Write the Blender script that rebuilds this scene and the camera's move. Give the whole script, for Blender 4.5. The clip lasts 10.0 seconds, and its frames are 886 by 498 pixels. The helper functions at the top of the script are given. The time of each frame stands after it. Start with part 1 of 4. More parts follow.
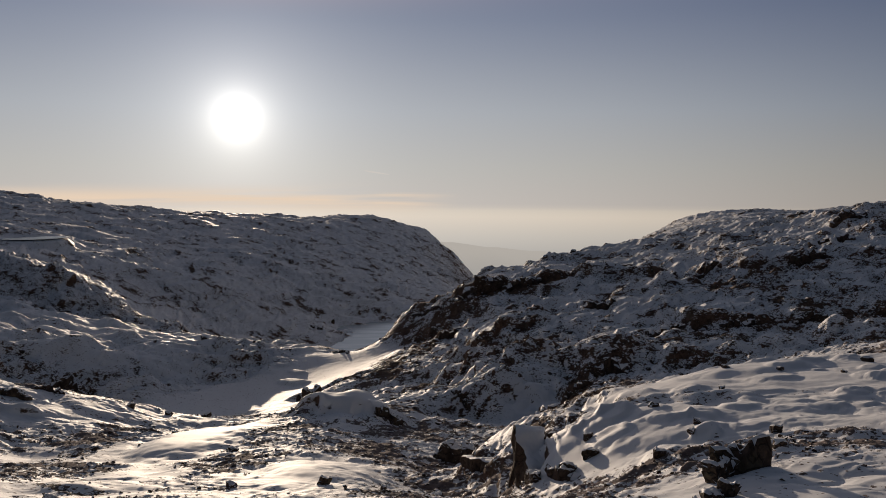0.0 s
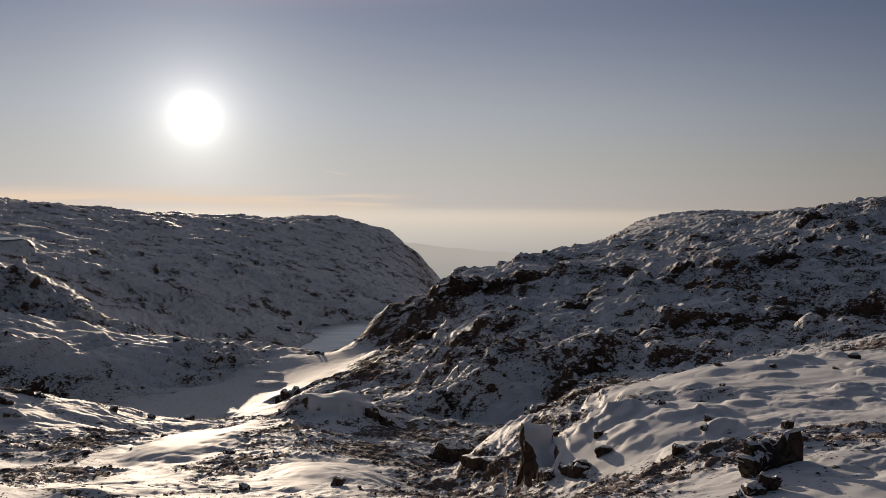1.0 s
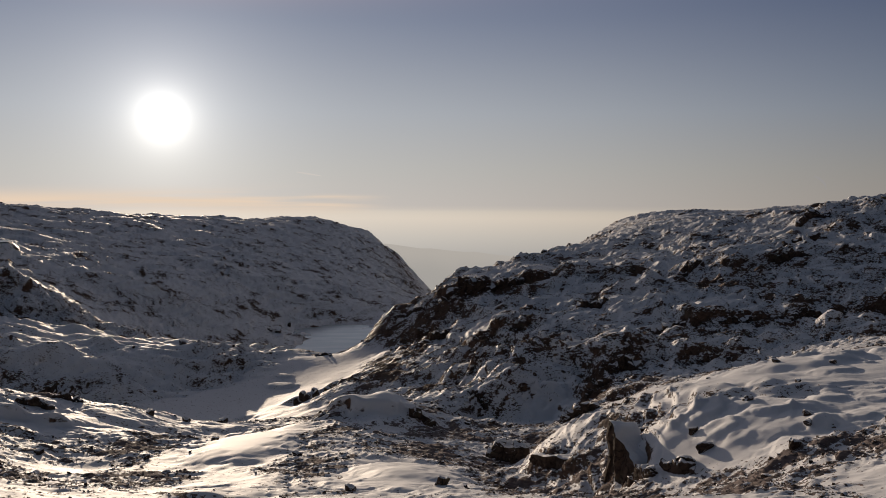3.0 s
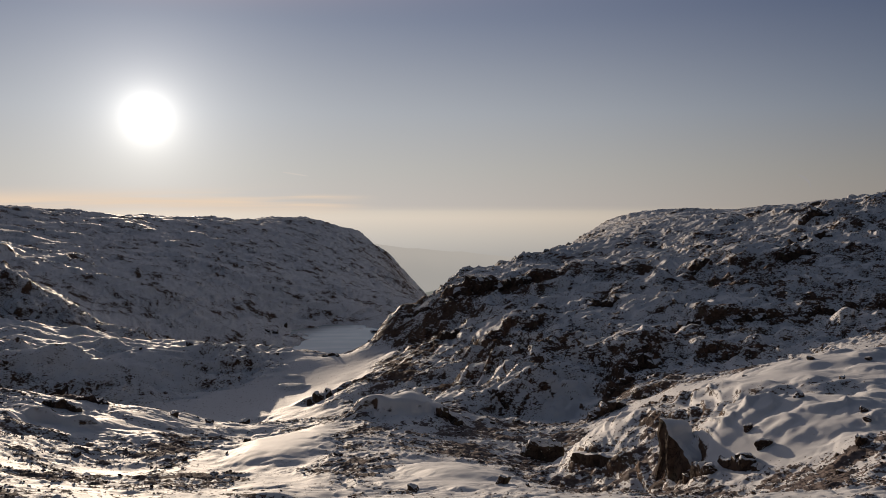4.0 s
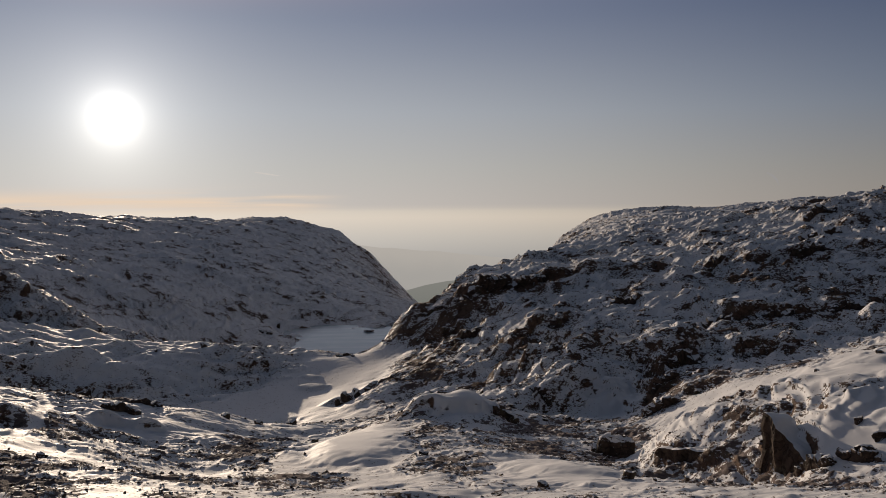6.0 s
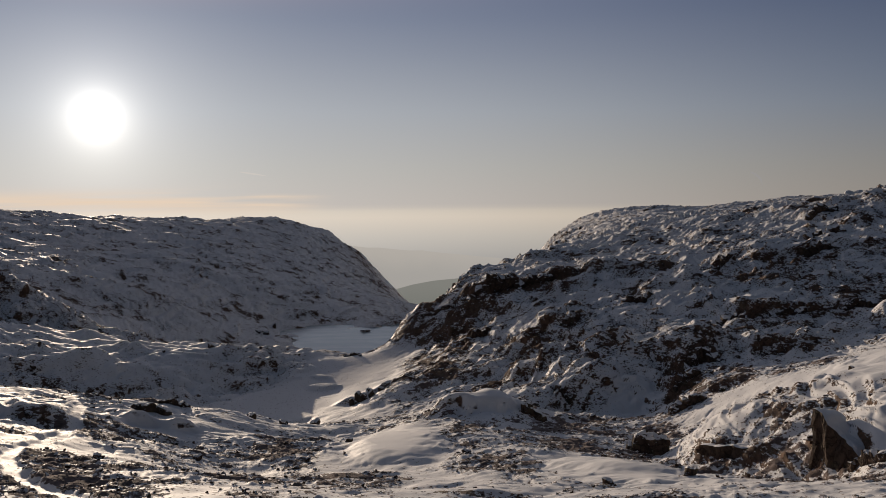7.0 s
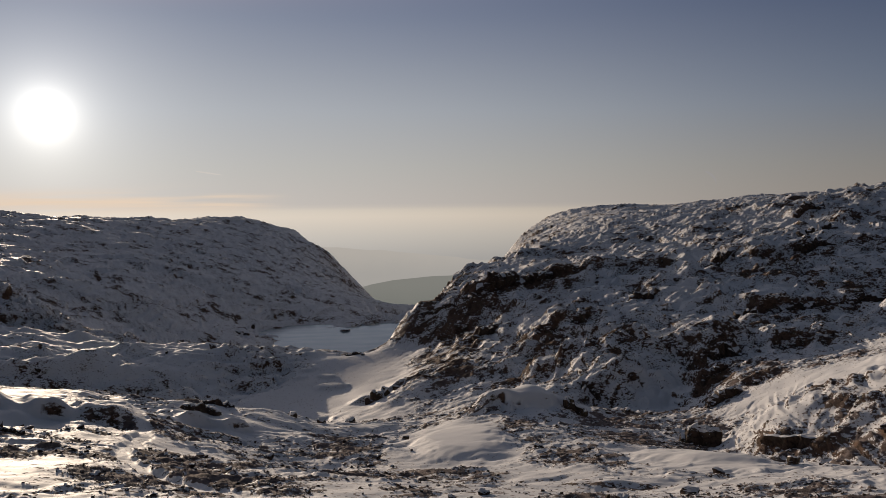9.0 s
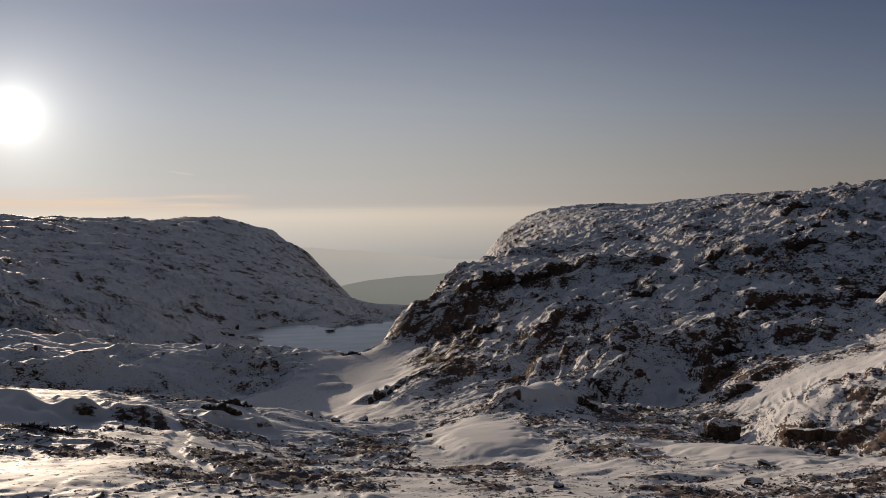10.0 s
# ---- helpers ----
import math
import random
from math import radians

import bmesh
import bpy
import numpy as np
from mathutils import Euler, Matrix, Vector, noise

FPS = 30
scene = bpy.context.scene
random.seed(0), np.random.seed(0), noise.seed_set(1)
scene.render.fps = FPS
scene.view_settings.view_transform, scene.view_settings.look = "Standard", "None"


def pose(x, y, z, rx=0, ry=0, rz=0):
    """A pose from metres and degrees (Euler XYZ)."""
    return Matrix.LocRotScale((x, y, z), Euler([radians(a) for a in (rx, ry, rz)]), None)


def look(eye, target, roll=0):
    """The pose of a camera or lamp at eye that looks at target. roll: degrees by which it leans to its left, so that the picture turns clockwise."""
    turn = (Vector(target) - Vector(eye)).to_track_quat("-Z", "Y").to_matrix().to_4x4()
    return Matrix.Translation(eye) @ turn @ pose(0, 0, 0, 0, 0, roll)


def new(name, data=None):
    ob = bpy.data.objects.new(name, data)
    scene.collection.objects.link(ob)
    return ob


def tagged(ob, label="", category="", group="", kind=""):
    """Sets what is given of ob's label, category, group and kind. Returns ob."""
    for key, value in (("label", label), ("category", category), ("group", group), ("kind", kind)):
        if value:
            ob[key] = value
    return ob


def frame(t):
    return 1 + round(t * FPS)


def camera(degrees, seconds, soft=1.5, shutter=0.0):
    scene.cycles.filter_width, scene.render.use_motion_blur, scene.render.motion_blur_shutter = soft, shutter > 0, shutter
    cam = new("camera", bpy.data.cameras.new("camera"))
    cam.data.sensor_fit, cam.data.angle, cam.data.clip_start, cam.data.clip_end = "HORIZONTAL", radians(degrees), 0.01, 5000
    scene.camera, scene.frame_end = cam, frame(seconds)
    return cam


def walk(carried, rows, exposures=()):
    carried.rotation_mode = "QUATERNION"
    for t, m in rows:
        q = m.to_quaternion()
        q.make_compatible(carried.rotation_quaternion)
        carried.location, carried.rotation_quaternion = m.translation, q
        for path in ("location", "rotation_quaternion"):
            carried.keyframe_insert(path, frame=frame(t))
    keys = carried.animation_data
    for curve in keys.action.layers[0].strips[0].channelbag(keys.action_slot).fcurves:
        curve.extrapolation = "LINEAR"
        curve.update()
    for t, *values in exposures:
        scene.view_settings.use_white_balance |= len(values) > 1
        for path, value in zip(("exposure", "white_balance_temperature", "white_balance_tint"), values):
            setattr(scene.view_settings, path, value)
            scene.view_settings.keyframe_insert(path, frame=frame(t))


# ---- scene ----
cam = camera(56.0, 10.0, soft=0.8)
PATH = [
    (0, 0.003, -0.013, 19.973, 86.44, 0.28, -0.01),
    (0.5, -1.382, -0.079, 19.948, 86.48, 0.35, -1.39),
    (1, -2.912, -0.106, 19.927, 86.51, 0.38, -2.71),
    (1.5, -4.568, -0.098, 19.910, 86.53, 0.36, -3.26),
    (2, -6.332, -0.056, 19.896, 86.54, 0.31, -3.62),
    (2.5, -8.188, 0.017, 19.885, 86.55, 0.24, -4.16),
    (4, -14.157, 0.398, 19.863, 86.54, -0.03, -5.60),
    (4.5, -16.239, 0.571, 19.858, 86.53, -0.12, -6.08),
    (5, -18.350, 0.764, 19.853, 86.52, -0.20, -6.58),
    (5.5, -20.481, 0.974, 19.848, 86.50, -0.27, -7.06),
    (7, -26.933, 1.680, 19.824, 86.45, -0.41, -8.56),
    (7.5, -29.088, 1.933, 19.812, 86.43, -0.44, -9.03),
    (8, -31.241, 2.192, 19.797, 86.41, -0.47, -9.54),
    (8.5, -33.392, 2.453, 19.779, 86.40, -0.49, -10.58),
    (9, -35.541, 2.715, 19.757, 86.38, -0.51, -11.45),
    (9.5, -37.692, 2.974, 19.730, 86.36, -0.55, -12.28),
    (10, -39.847, 3.229, 19.698, 86.35, -0.60, -13.23),
]
walk(cam, [(t, pose(x, y, z, rx, 0, rz) @ pose(0, 0, 0, 0, 0, roll)) for t, x, y, z, rx, roll, rz in PATH])


# ---- light ----
SUN_AZIMUTH, SUN_HEIGHT = -13.8, 5.2
scene.view_settings.exposure = 0.0


def nodes_of(tree):
    tree.nodes.clear()

    def add(kind, operation="", data_type="", blend_type="", interpolation_type="", attribute_name="", use_clamp=False):
        node = tree.nodes.new(kind)
        if data_type:
            node.data_type = data_type
        if operation:
            node.operation = operation
        if blend_type:
            node.blend_type = blend_type
        if interpolation_type:
            node.interpolation_type = interpolation_type
        if attribute_name:
            node.attribute_name = attribute_name
        if use_clamp:
            node.use_clamp = True
        return node

    def wire(a, b):
        tree.links.new(a, b)

    return add, wire


def sky_world():
    world = bpy.data.worlds.new("winter_sky")
    world.use_nodes = True
    scene.world = world
    add, wire = nodes_of(world.node_tree)

    def sums(op, a, b=None, clamp=False):
        node = add("ShaderNodeMath", operation=op, use_clamp=clamp)
        for slot, value in ((0, a), (1, b)):
            if value is None:
                continue
            if isinstance(value, (int, float)):
                node.inputs[slot].default_value = value
            else:
                wire(value, node.inputs[slot])
        return node.outputs[0]

    def blend(fac, a, b, kind="MIX"):
        node = add("ShaderNodeMix", data_type="RGBA", blend_type=kind)
        for slot, value in ((0, fac), (6, a), (7, b)):
            if isinstance(value, (tuple, int, float)):
                node.inputs[slot].default_value = value
            else:
                wire(value, node.inputs[slot])
        return node.outputs[2]

    az, el = radians(SUN_AZIMUTH), radians(SUN_HEIGHT)
    to_sun = (math.sin(az) * math.cos(el), math.cos(az) * math.cos(el), math.sin(el))
    way = add("ShaderNodeTexCoord").outputs["Generated"]
    split = add("ShaderNodeSeparateXYZ")
    wire(way, split.inputs[0])
    up = split.outputs[2]
    sky = add("ShaderNodeTexSky")
    sky.sky_type, sky.sun_disc, sky.sun_elevation, sky.sun_rotation = "NISHITA", False, el, az
    sky.altitude, sky.air_density, sky.dust_density, sky.ozone_density = 1800.0, 1.0, 1.5, 2.0
    tuned = blend(1.0, sky.outputs[0], (SKY_TINT[0], SKY_TINT[1], SKY_TINT[2], 1), "MULTIPLY")

    # the layer of haze along the horizon, and the pale air below it
    ramp = add("ShaderNodeValToRGB")
    wire(sums("MULTIPLY_ADD", up, 1.0), ramp.inputs[0])
    ramp.inputs[0].links[0].from_node.inputs[2].default_value = 0.5
    for height, colour in HAZE:
        spot = ramp.color_ramp.elements.new(0.5 + height)
        spot.color = (*colour, 1)
    ramp.color_ramp.elements.remove(ramp.color_ramp.elements[0])
    ramp.color_ramp.elements.remove(ramp.color_ramp.elements[-1])
    veil = add("ShaderNodeMapRange", interpolation_type="SMOOTHSTEP")
    for slot, value in ((1, 0.20), (2, 0.45), (3, 1.0), (4, 0.0)):
        veil.inputs[slot].default_value = value
    wire(up, veil.inputs[0])
    colour = blend(veil.outputs[0], tuned, ramp.outputs[0])

    # brighter towards the sun, darker away from it
    dot = add("ShaderNodeVectorMath", operation="DOT_PRODUCT")
    wire(way, dot.inputs[0])
    dot.inputs[1].default_value = to_sun
    cosine = dot.outputs["Value"]
    angle = sums("ARCCOSINE", sums("MINIMUM", cosine, 0.999999))
    side = add("ShaderNodeMapRange", interpolation_type="SMOOTHSTEP")
    for slot, value in ((1, 0.25), (2, 1.1), (3, 0.0), (4, 1.0)):
        side.inputs[slot].default_value = value
    wire(angle, side.inputs[0])
    lift = add("ShaderNodeMapRange", interpolation_type="SMOOTHSTEP")
    for slot, value in ((1, 0.0), (2, 0.14), (3, 0.0), (4, 1.0)):
        lift.inputs[slot].default_value = value
    wire(up, lift.inputs[0])
    dim = blend(side.outputs[0], (1.05, 1.05, 1.05, 1), blend(lift.outputs[0], (0.50, 0.48, 0.46, 1), (0.36, 0.42, 0.52, 1)))
    colour = blend(1.0, colour, dim, "MULTIPLY")
    behind = add("ShaderNodeMapRange", interpolation_type="SMOOTHSTEP")
    for slot, value in ((1, 1.35), (2, 2.5), (3, 1.0), (4, 0.35)):
        behind.inputs[slot].default_value = value
    wire(angle, behind.inputs[0])
    colour = blend(1.0, colour, behind.outputs[0], "MULTIPLY")
    for strength, width, tint in GLOW:
        glow = sums("MULTIPLY", sums("POWER", 2.718, sums("MULTIPLY", sums("DIVIDE", angle, radians(width)), -1.0)), strength)
        colour = blend(glow, colour, (*tint, 1), "ADD")

    # thin bands of high cloud low over the horizon
    stretch = add("ShaderNodeMapping")
    wire(way, stretch.inputs[0])
    stretch.inputs["Scale"].default_value = (2.6, 2.6, 70.0)
    wisps = add("ShaderNodeTexNoise")
    wire(stretch.outputs[0], wisps.inputs[0])
    wisps.inputs["Scale"].default_value, wisps.inputs["Detail"].default_value = 1.0, 5.0
    band = add("ShaderNodeMapRange", interpolation_type="SMOOTHSTEP")
    for slot, value in ((1, 0.38), (2, 0.60), (3, 0.0), (4, 1.0)):
        band.inputs[slot].default_value = value
    wire(wisps.outputs[0], band.inputs[0])
    low = sums("POWER", 2.718, sums("MULTIPLY", sums("POWER", sums("ABSOLUTE", sums("DIVIDE", sums("SUBTRACT", up, -0.004), 0.011)), 2.0), -1.0))
    near = add("ShaderNodeMapRange", interpolation_type="SMOOTHSTEP")
    for slot, value in ((1, -0.06), (2, 0.03), (3, 1.0), (4, 0.0)):
        near.inputs[slot].default_value = value
    wire(split.outputs[0], near.inputs[0])
    colour = blend(sums("MULTIPLY", sums("MULTIPLY", band.outputs[0], low), near.outputs[0]), colour, (*CLOUD, 1))

    back = add("ShaderNodeBackground")
    wire(colour, back.inputs[0])
    back.inputs[1].default_value = 1.0
    wire(back.outputs[0], add("ShaderNodeOutputWorld").inputs[0])


SKY_TINT = (0.40, 0.224, 0.146)
HAZE = ((-0.13, (0.24, 0.245, 0.245)), (-0.082, (0.36, 0.35, 0.34)), (-0.048, (0.52, 0.48, 0.43)), (-0.024, (0.65, 0.57, 0.48)), (-0.0165, (0.62, 0.55, 0.465)),
        (-0.010, (0.49, 0.45, 0.415)), (0.034, (0.435, 0.425, 0.405)), (0.10, (0.347, 0.367, 0.40)), (0.167, (0.233, 0.26, 0.325)), (0.232, (0.140, 0.172, 0.260)), (0.45, (0.255, 0.228, 0.215)))
GLOW = ((2.0, 0.8, (1.0, 0.96, 0.88)), (0.36, 2.8, (1.0, 0.94, 0.86)), (0.27, 7.5, (1.0, 0.98, 0.95)))
CLOUD = (0.80, 0.63, 0.48)
sky_world()

sun = new("sun", bpy.data.lights.new("sun", "SUN"))
sun.data.energy, sun.data.angle, sun.data.color = 3.6, radians(0.55), (1.0, 0.80, 0.60)
sun.matrix_world = look((0, 0, 0), (-math.sin(radians(SUN_AZIMUTH)) * math.cos(radians(SUN_HEIGHT)), -math.cos(radians(SUN_AZIMUTH)) * math.cos(radians(SUN_HEIGHT)), -math.sin(radians(SUN_HEIGHT))))


# ---- materials ----
def land_surface(name, ground, rock, snow=(0.80, 0.80, 0.82), attribute=True, shed=0.72):
    """Snow with heath and rock showing through where the ground is rough or steep."""
    mat = bpy.data.materials.new(name)
    mat.use_nodes = True
    add, wire = nodes_of(mat.node_tree)

    def noise_at(scale, detail=4.0, rough=0.55, flat=False):
        node = add("ShaderNodeTexNoise")
        node.inputs["Scale"].default_value, node.inputs["Detail"].default_value, node.inputs["Roughness"].default_value = scale, detail, rough
        wire(layered.outputs[0] if flat else where.outputs["Position"], node.inputs["Vector"])
        return node.outputs[0]

    def sums(op, a, b=None):
        node = add("ShaderNodeMath", operation=op)
        for slot, value in ((0, a), (1, b)):
            if value is None:
                continue
            if isinstance(value, (int, float)):
                node.inputs[slot].default_value = value
            else:
                wire(value, node.inputs[slot])
        return node.outputs[0]

    def ease(value, a, b):
        node = add("ShaderNodeMapRange", interpolation_type="SMOOTHSTEP")
        node.inputs[1].default_value, node.inputs[2].default_value = a, b
        wire(value, node.inputs[0])
        return node.outputs[0]

    def blend(fac, a, b):
        node = add("ShaderNodeMix", data_type="RGBA")
        for slot, value in ((0, fac), (6, a), (7, b)):
            if isinstance(value, tuple):
                node.inputs[slot].default_value = (*value, 1)
            else:
                wire(value, node.inputs[slot])
        return node.outputs[2]

    where = add("ShaderNodeNewGeometry")
    # heath and ledges lie in level bands
    layered = add("ShaderNodeMapping")
    layered.inputs["Scale"].default_value = (0.8, 0.9, 1.9) if attribute else (1.0, 1.0, 1.0)
    wire(where.outputs["Position"], layered.inputs[0])
    split = add("ShaderNodeSeparateXYZ")
    wire(where.outputs["Normal"], split.inputs[0])
    fine, grit, patch, mid = noise_at(2.3, 4, 0.55, True), noise_at(11.0, 4, 0.6, True), noise_at(0.35, 3), noise_at(0.8, 5, 0.6, True)
    # steep faces shed their snow
    steep = ease(sums("ADD", sums("ADD", split.outputs[2], sums("MULTIPLY", sums("SUBTRACT", fine, 0.5), -0.55)), sums("MULTIPLY", sums("SUBTRACT", patch, 0.5), -0.35)), shed + 0.06, shed - 0.06)
    if attribute:
        bare = add("ShaderNodeAttribute", attribute_name="bare").outputs["Fac"]
        steep = sums("MULTIPLY", steep, ease(bare, -0.42, -0.30))
        poke = ease(sums("ADD", bare, sums("ADD", sums("ADD", sums("MULTIPLY", sums("SUBTRACT", fine, 0.5), 1.6), sums("MULTIPLY", sums("SUBTRACT", mid, 0.5), 1.5)), sums("MULTIPLY", sums("SUBTRACT", grit, 0.5), 0.5))), 0.51, 0.57)
    if attribute:
        stones = ease(sums("ADD", noise_at(4.0, 2, 0.5, True), sums("MULTIPLY", bare, 0.22)), 0.665, 0.69)
        poke = sums("MAXIMUM", poke, sums("MULTIPLY", stones, ease(bare, -0.35, -0.15)))
    soil = blend(ease(fine, 0.35, 0.65), ground, tuple(c * 0.5 for c in ground))
    stone = blend(ease(noise_at(1.3, 8, 0.7), 0.38, 0.62), rock, tuple(c * 0.5 for c in rock))
    stone = blend(sums("MULTIPLY", ease(noise_at(0.9, 5), 0.55, 0.7), 0.6), stone, (0.13, 0.115, 0.075))
    # joints and cracks
    joints = add("ShaderNodeTexVoronoi")
    joints.feature = "DISTANCE_TO_EDGE"
    joints.inputs["Scale"].default_value = 1.1
    warp = add("ShaderNodeVectorMath", operation="ADD")
    wire(where.outputs["Position"], warp.inputs[0])
    bend = add("ShaderNodeTexNoise")
    bend.inputs["Scale"].default_value = 1.6
    wire(where.outputs["Position"], bend.inputs["Vector"])
    wire(bend.outputs["Color"], warp.inputs[1])
    wire(warp.outputs[0], joints.inputs["Vector"])
    crack = ease(joints.outputs["Distance"], 0.0, 0.06)
    stone = blend(sums("MULTIPLY", sums("SUBTRACT", 1.0, crack), 0.75), stone, tuple(c * 0.28 for c in rock))
    white = blend(sums("MULTIPLY", ease(noise_at(0.12, 4), 0.4, 0.7), 0.5), snow, tuple(c * 0.93 for c in snow))
    if attribute:
        soil = blend(add("ShaderNodeAttribute", attribute_name="stony").outputs["Fac"], soil, stone)
    colour = blend(poke, white, soil) if attribute else white
    colour = blend(steep, colour, stone)
    covered = sums("MULTIPLY", sums("SUBTRACT", 1.0, steep), sums("SUBTRACT", 1.0, poke)) if attribute else sums("SUBTRACT", 1.0, steep)

    bump = add("ShaderNodeBump")
    bump.inputs["Strength"].default_value, bump.inputs["Distance"].default_value = 0.7, 0.12
    wire(sums("ADD", sums("MULTIPLY", fine, sums("ADD", 0.12, sums("MULTIPLY", sums("SUBTRACT", 1.0, covered), 1.2))), sums("ADD", sums("MULTIPLY", grit, sums("ADD", 0.03, sums("MULTIPLY", sums("SUBTRACT", 1.0, covered), 0.6))), sums("MULTIPLY", crack, sums("MULTIPLY", steep, 0.8)))), bump.inputs["Height"])
    paint = add("ShaderNodeBsdfPrincipled")
    wire(colour, paint.inputs["Base Color"])
    wire(bump.outputs[0], paint.inputs["Normal"])
    rough = add("ShaderNodeMapRange")
    rough.inputs[3].default_value, rough.inputs[4].default_value = 0.95, 0.66
    wire(covered, rough.inputs[0])
    wire(rough.outputs[0], paint.inputs["Roughness"])
    paint.inputs["IOR"].default_value, paint.inputs["Specular IOR Level"].default_value = 1.31, 0.42
    wire(paint.outputs[0], add("ShaderNodeOutputMaterial").inputs[0])
    return mat


def ice_surface(name, colour, rough):
    mat = bpy.data.materials.new(name)
    mat.use_nodes = True
    add, wire = nodes_of(mat.node_tree)
    where = add("ShaderNodeNewGeometry")
    stretch = add("ShaderNodeMapping")
    stretch.inputs["Scale"].default_value = (0.05, 0.16, 0.1)
    wire(where.outputs["Position"], stretch.inputs[0])
    noise_node = add("ShaderNodeTexNoise")
    noise_node.inputs["Scale"].default_value, noise_node.inputs["Detail"].default_value = 1.0, 6
    wire(stretch.outputs[0], noise_node.inputs["Vector"])
    ramp = add("ShaderNodeValToRGB")
    wire(noise_node.outputs[0], ramp.inputs[0])
    ramp.color_ramp.elements[0].position, ramp.color_ramp.elements[1].position = 0.42, 0.66
    ramp.color_ramp.elements[0].color = (*colour, 1)
    ramp.color_ramp.elements[1].color = (0.42, 0.49, 0.52, 1)
    ripple = add("ShaderNodeBump")
    ripple.inputs["Strength"].default_value, ripple.inputs["Distance"].default_value = 0.25, 0.1
    wire(noise_node.outputs[0], ripple.inputs["Height"])
    paint = add("ShaderNodeBsdfPrincipled")
    wire(ramp.outputs[0], paint.inputs["Base Color"])
    wire(ripple.outputs[0], paint.inputs["Normal"])
    paint.inputs["Roughness"].default_value, paint.inputs["IOR"].default_value = rough, 1.31
    wire(paint.outputs[0], add("ShaderNodeOutputMaterial").inputs[0])
    return mat


LAND = land_surface("snowy_heath", (0.25, 0.20, 0.188), (0.165, 0.102, 0.072), shed=0.52)
ROCK = land_surface("snow_capped_rock", (0.08, 0.06, 0.05), (0.105, 0.073, 0.056), attribute=False)
LAKE_ICE = ice_surface("lake_ice", (0.30, 0.375, 0.405), 0.16)


def far_glow(name, colour, low=None, floor=0.0, top=1.0):
    """Far things as a plain glow, haze and daylight painted into its colour, fading to low at the foot."""
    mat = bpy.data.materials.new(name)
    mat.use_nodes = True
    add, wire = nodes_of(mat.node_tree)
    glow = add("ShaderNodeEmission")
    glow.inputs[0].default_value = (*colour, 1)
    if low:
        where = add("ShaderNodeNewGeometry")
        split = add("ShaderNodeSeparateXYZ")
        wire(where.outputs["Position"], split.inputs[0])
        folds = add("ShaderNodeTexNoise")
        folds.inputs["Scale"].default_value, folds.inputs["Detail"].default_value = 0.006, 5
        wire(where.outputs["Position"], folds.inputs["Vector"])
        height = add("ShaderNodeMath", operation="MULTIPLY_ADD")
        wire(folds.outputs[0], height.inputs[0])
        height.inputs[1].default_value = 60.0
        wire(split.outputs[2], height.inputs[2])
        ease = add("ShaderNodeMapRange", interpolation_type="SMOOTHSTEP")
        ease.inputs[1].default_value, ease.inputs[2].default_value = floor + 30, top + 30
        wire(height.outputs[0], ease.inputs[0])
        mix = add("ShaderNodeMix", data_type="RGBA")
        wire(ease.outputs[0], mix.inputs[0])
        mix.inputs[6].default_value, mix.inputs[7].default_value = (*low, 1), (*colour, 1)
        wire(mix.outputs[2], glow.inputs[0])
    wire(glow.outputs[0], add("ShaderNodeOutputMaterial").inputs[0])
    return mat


def heath_surface():
    mat = bpy.data.materials.new("winter_heath")
    mat.use_nodes = True
    add, wire = nodes_of(mat.node_tree)
    island = add("ShaderNodeNewGeometry").outputs["Random Per Island"]
    ramp = add("ShaderNodeValToRGB")
    wire(island, ramp.inputs[0])
    ramp.color_ramp.elements[0].color, ramp.color_ramp.elements[1].color = (0.13, 0.105, 0.095, 1), (0.36, 0.305, 0.28, 1)
    paint = add("ShaderNodeBsdfPrincipled")
    wire(ramp.outputs[0], paint.inputs["Base Color"])
    paint.inputs["Roughness"].default_value = 0.9
    wire(paint.outputs[0], add("ShaderNodeOutputMaterial").inputs[0])
    return mat


HEATH = heath_surface()


def snow_surface():
    mat = bpy.data.materials.new("drifted_snow")
    mat.use_nodes = True
    add, wire = nodes_of(mat.node_tree)
    where = add("ShaderNodeNewGeometry")
    grain = add("ShaderNodeTexNoise")
    grain.inputs["Scale"].default_value, grain.inputs["Detail"].default_value = 4.0, 6
    wire(where.outputs["Position"], grain.inputs["Vector"])
    ramp = add("ShaderNodeValToRGB")
    wire(grain.outputs[0], ramp.inputs[0])
    ramp.color_ramp.elements[0].color, ramp.color_ramp.elements[1].color = (0.72, 0.72, 0.74, 1), (0.82, 0.82, 0.84, 1)
    bump = add("ShaderNodeBump")
    bump.inputs["Strength"].default_value, bump.inputs["Distance"].default_value = 0.5, 0.05
    wire(grain.outputs[0], bump.inputs["Height"])
    paint = add("ShaderNodeBsdfPrincipled")
    wire(ramp.outputs[0], paint.inputs["Base Color"])
    wire(bump.outputs[0], paint.inputs["Normal"])
    paint.inputs["Roughness"].default_value = 0.7
    wire(paint.outputs[0], add("ShaderNodeOutputMaterial").inputs[0])
    return mat


SNOW = snow_surface()


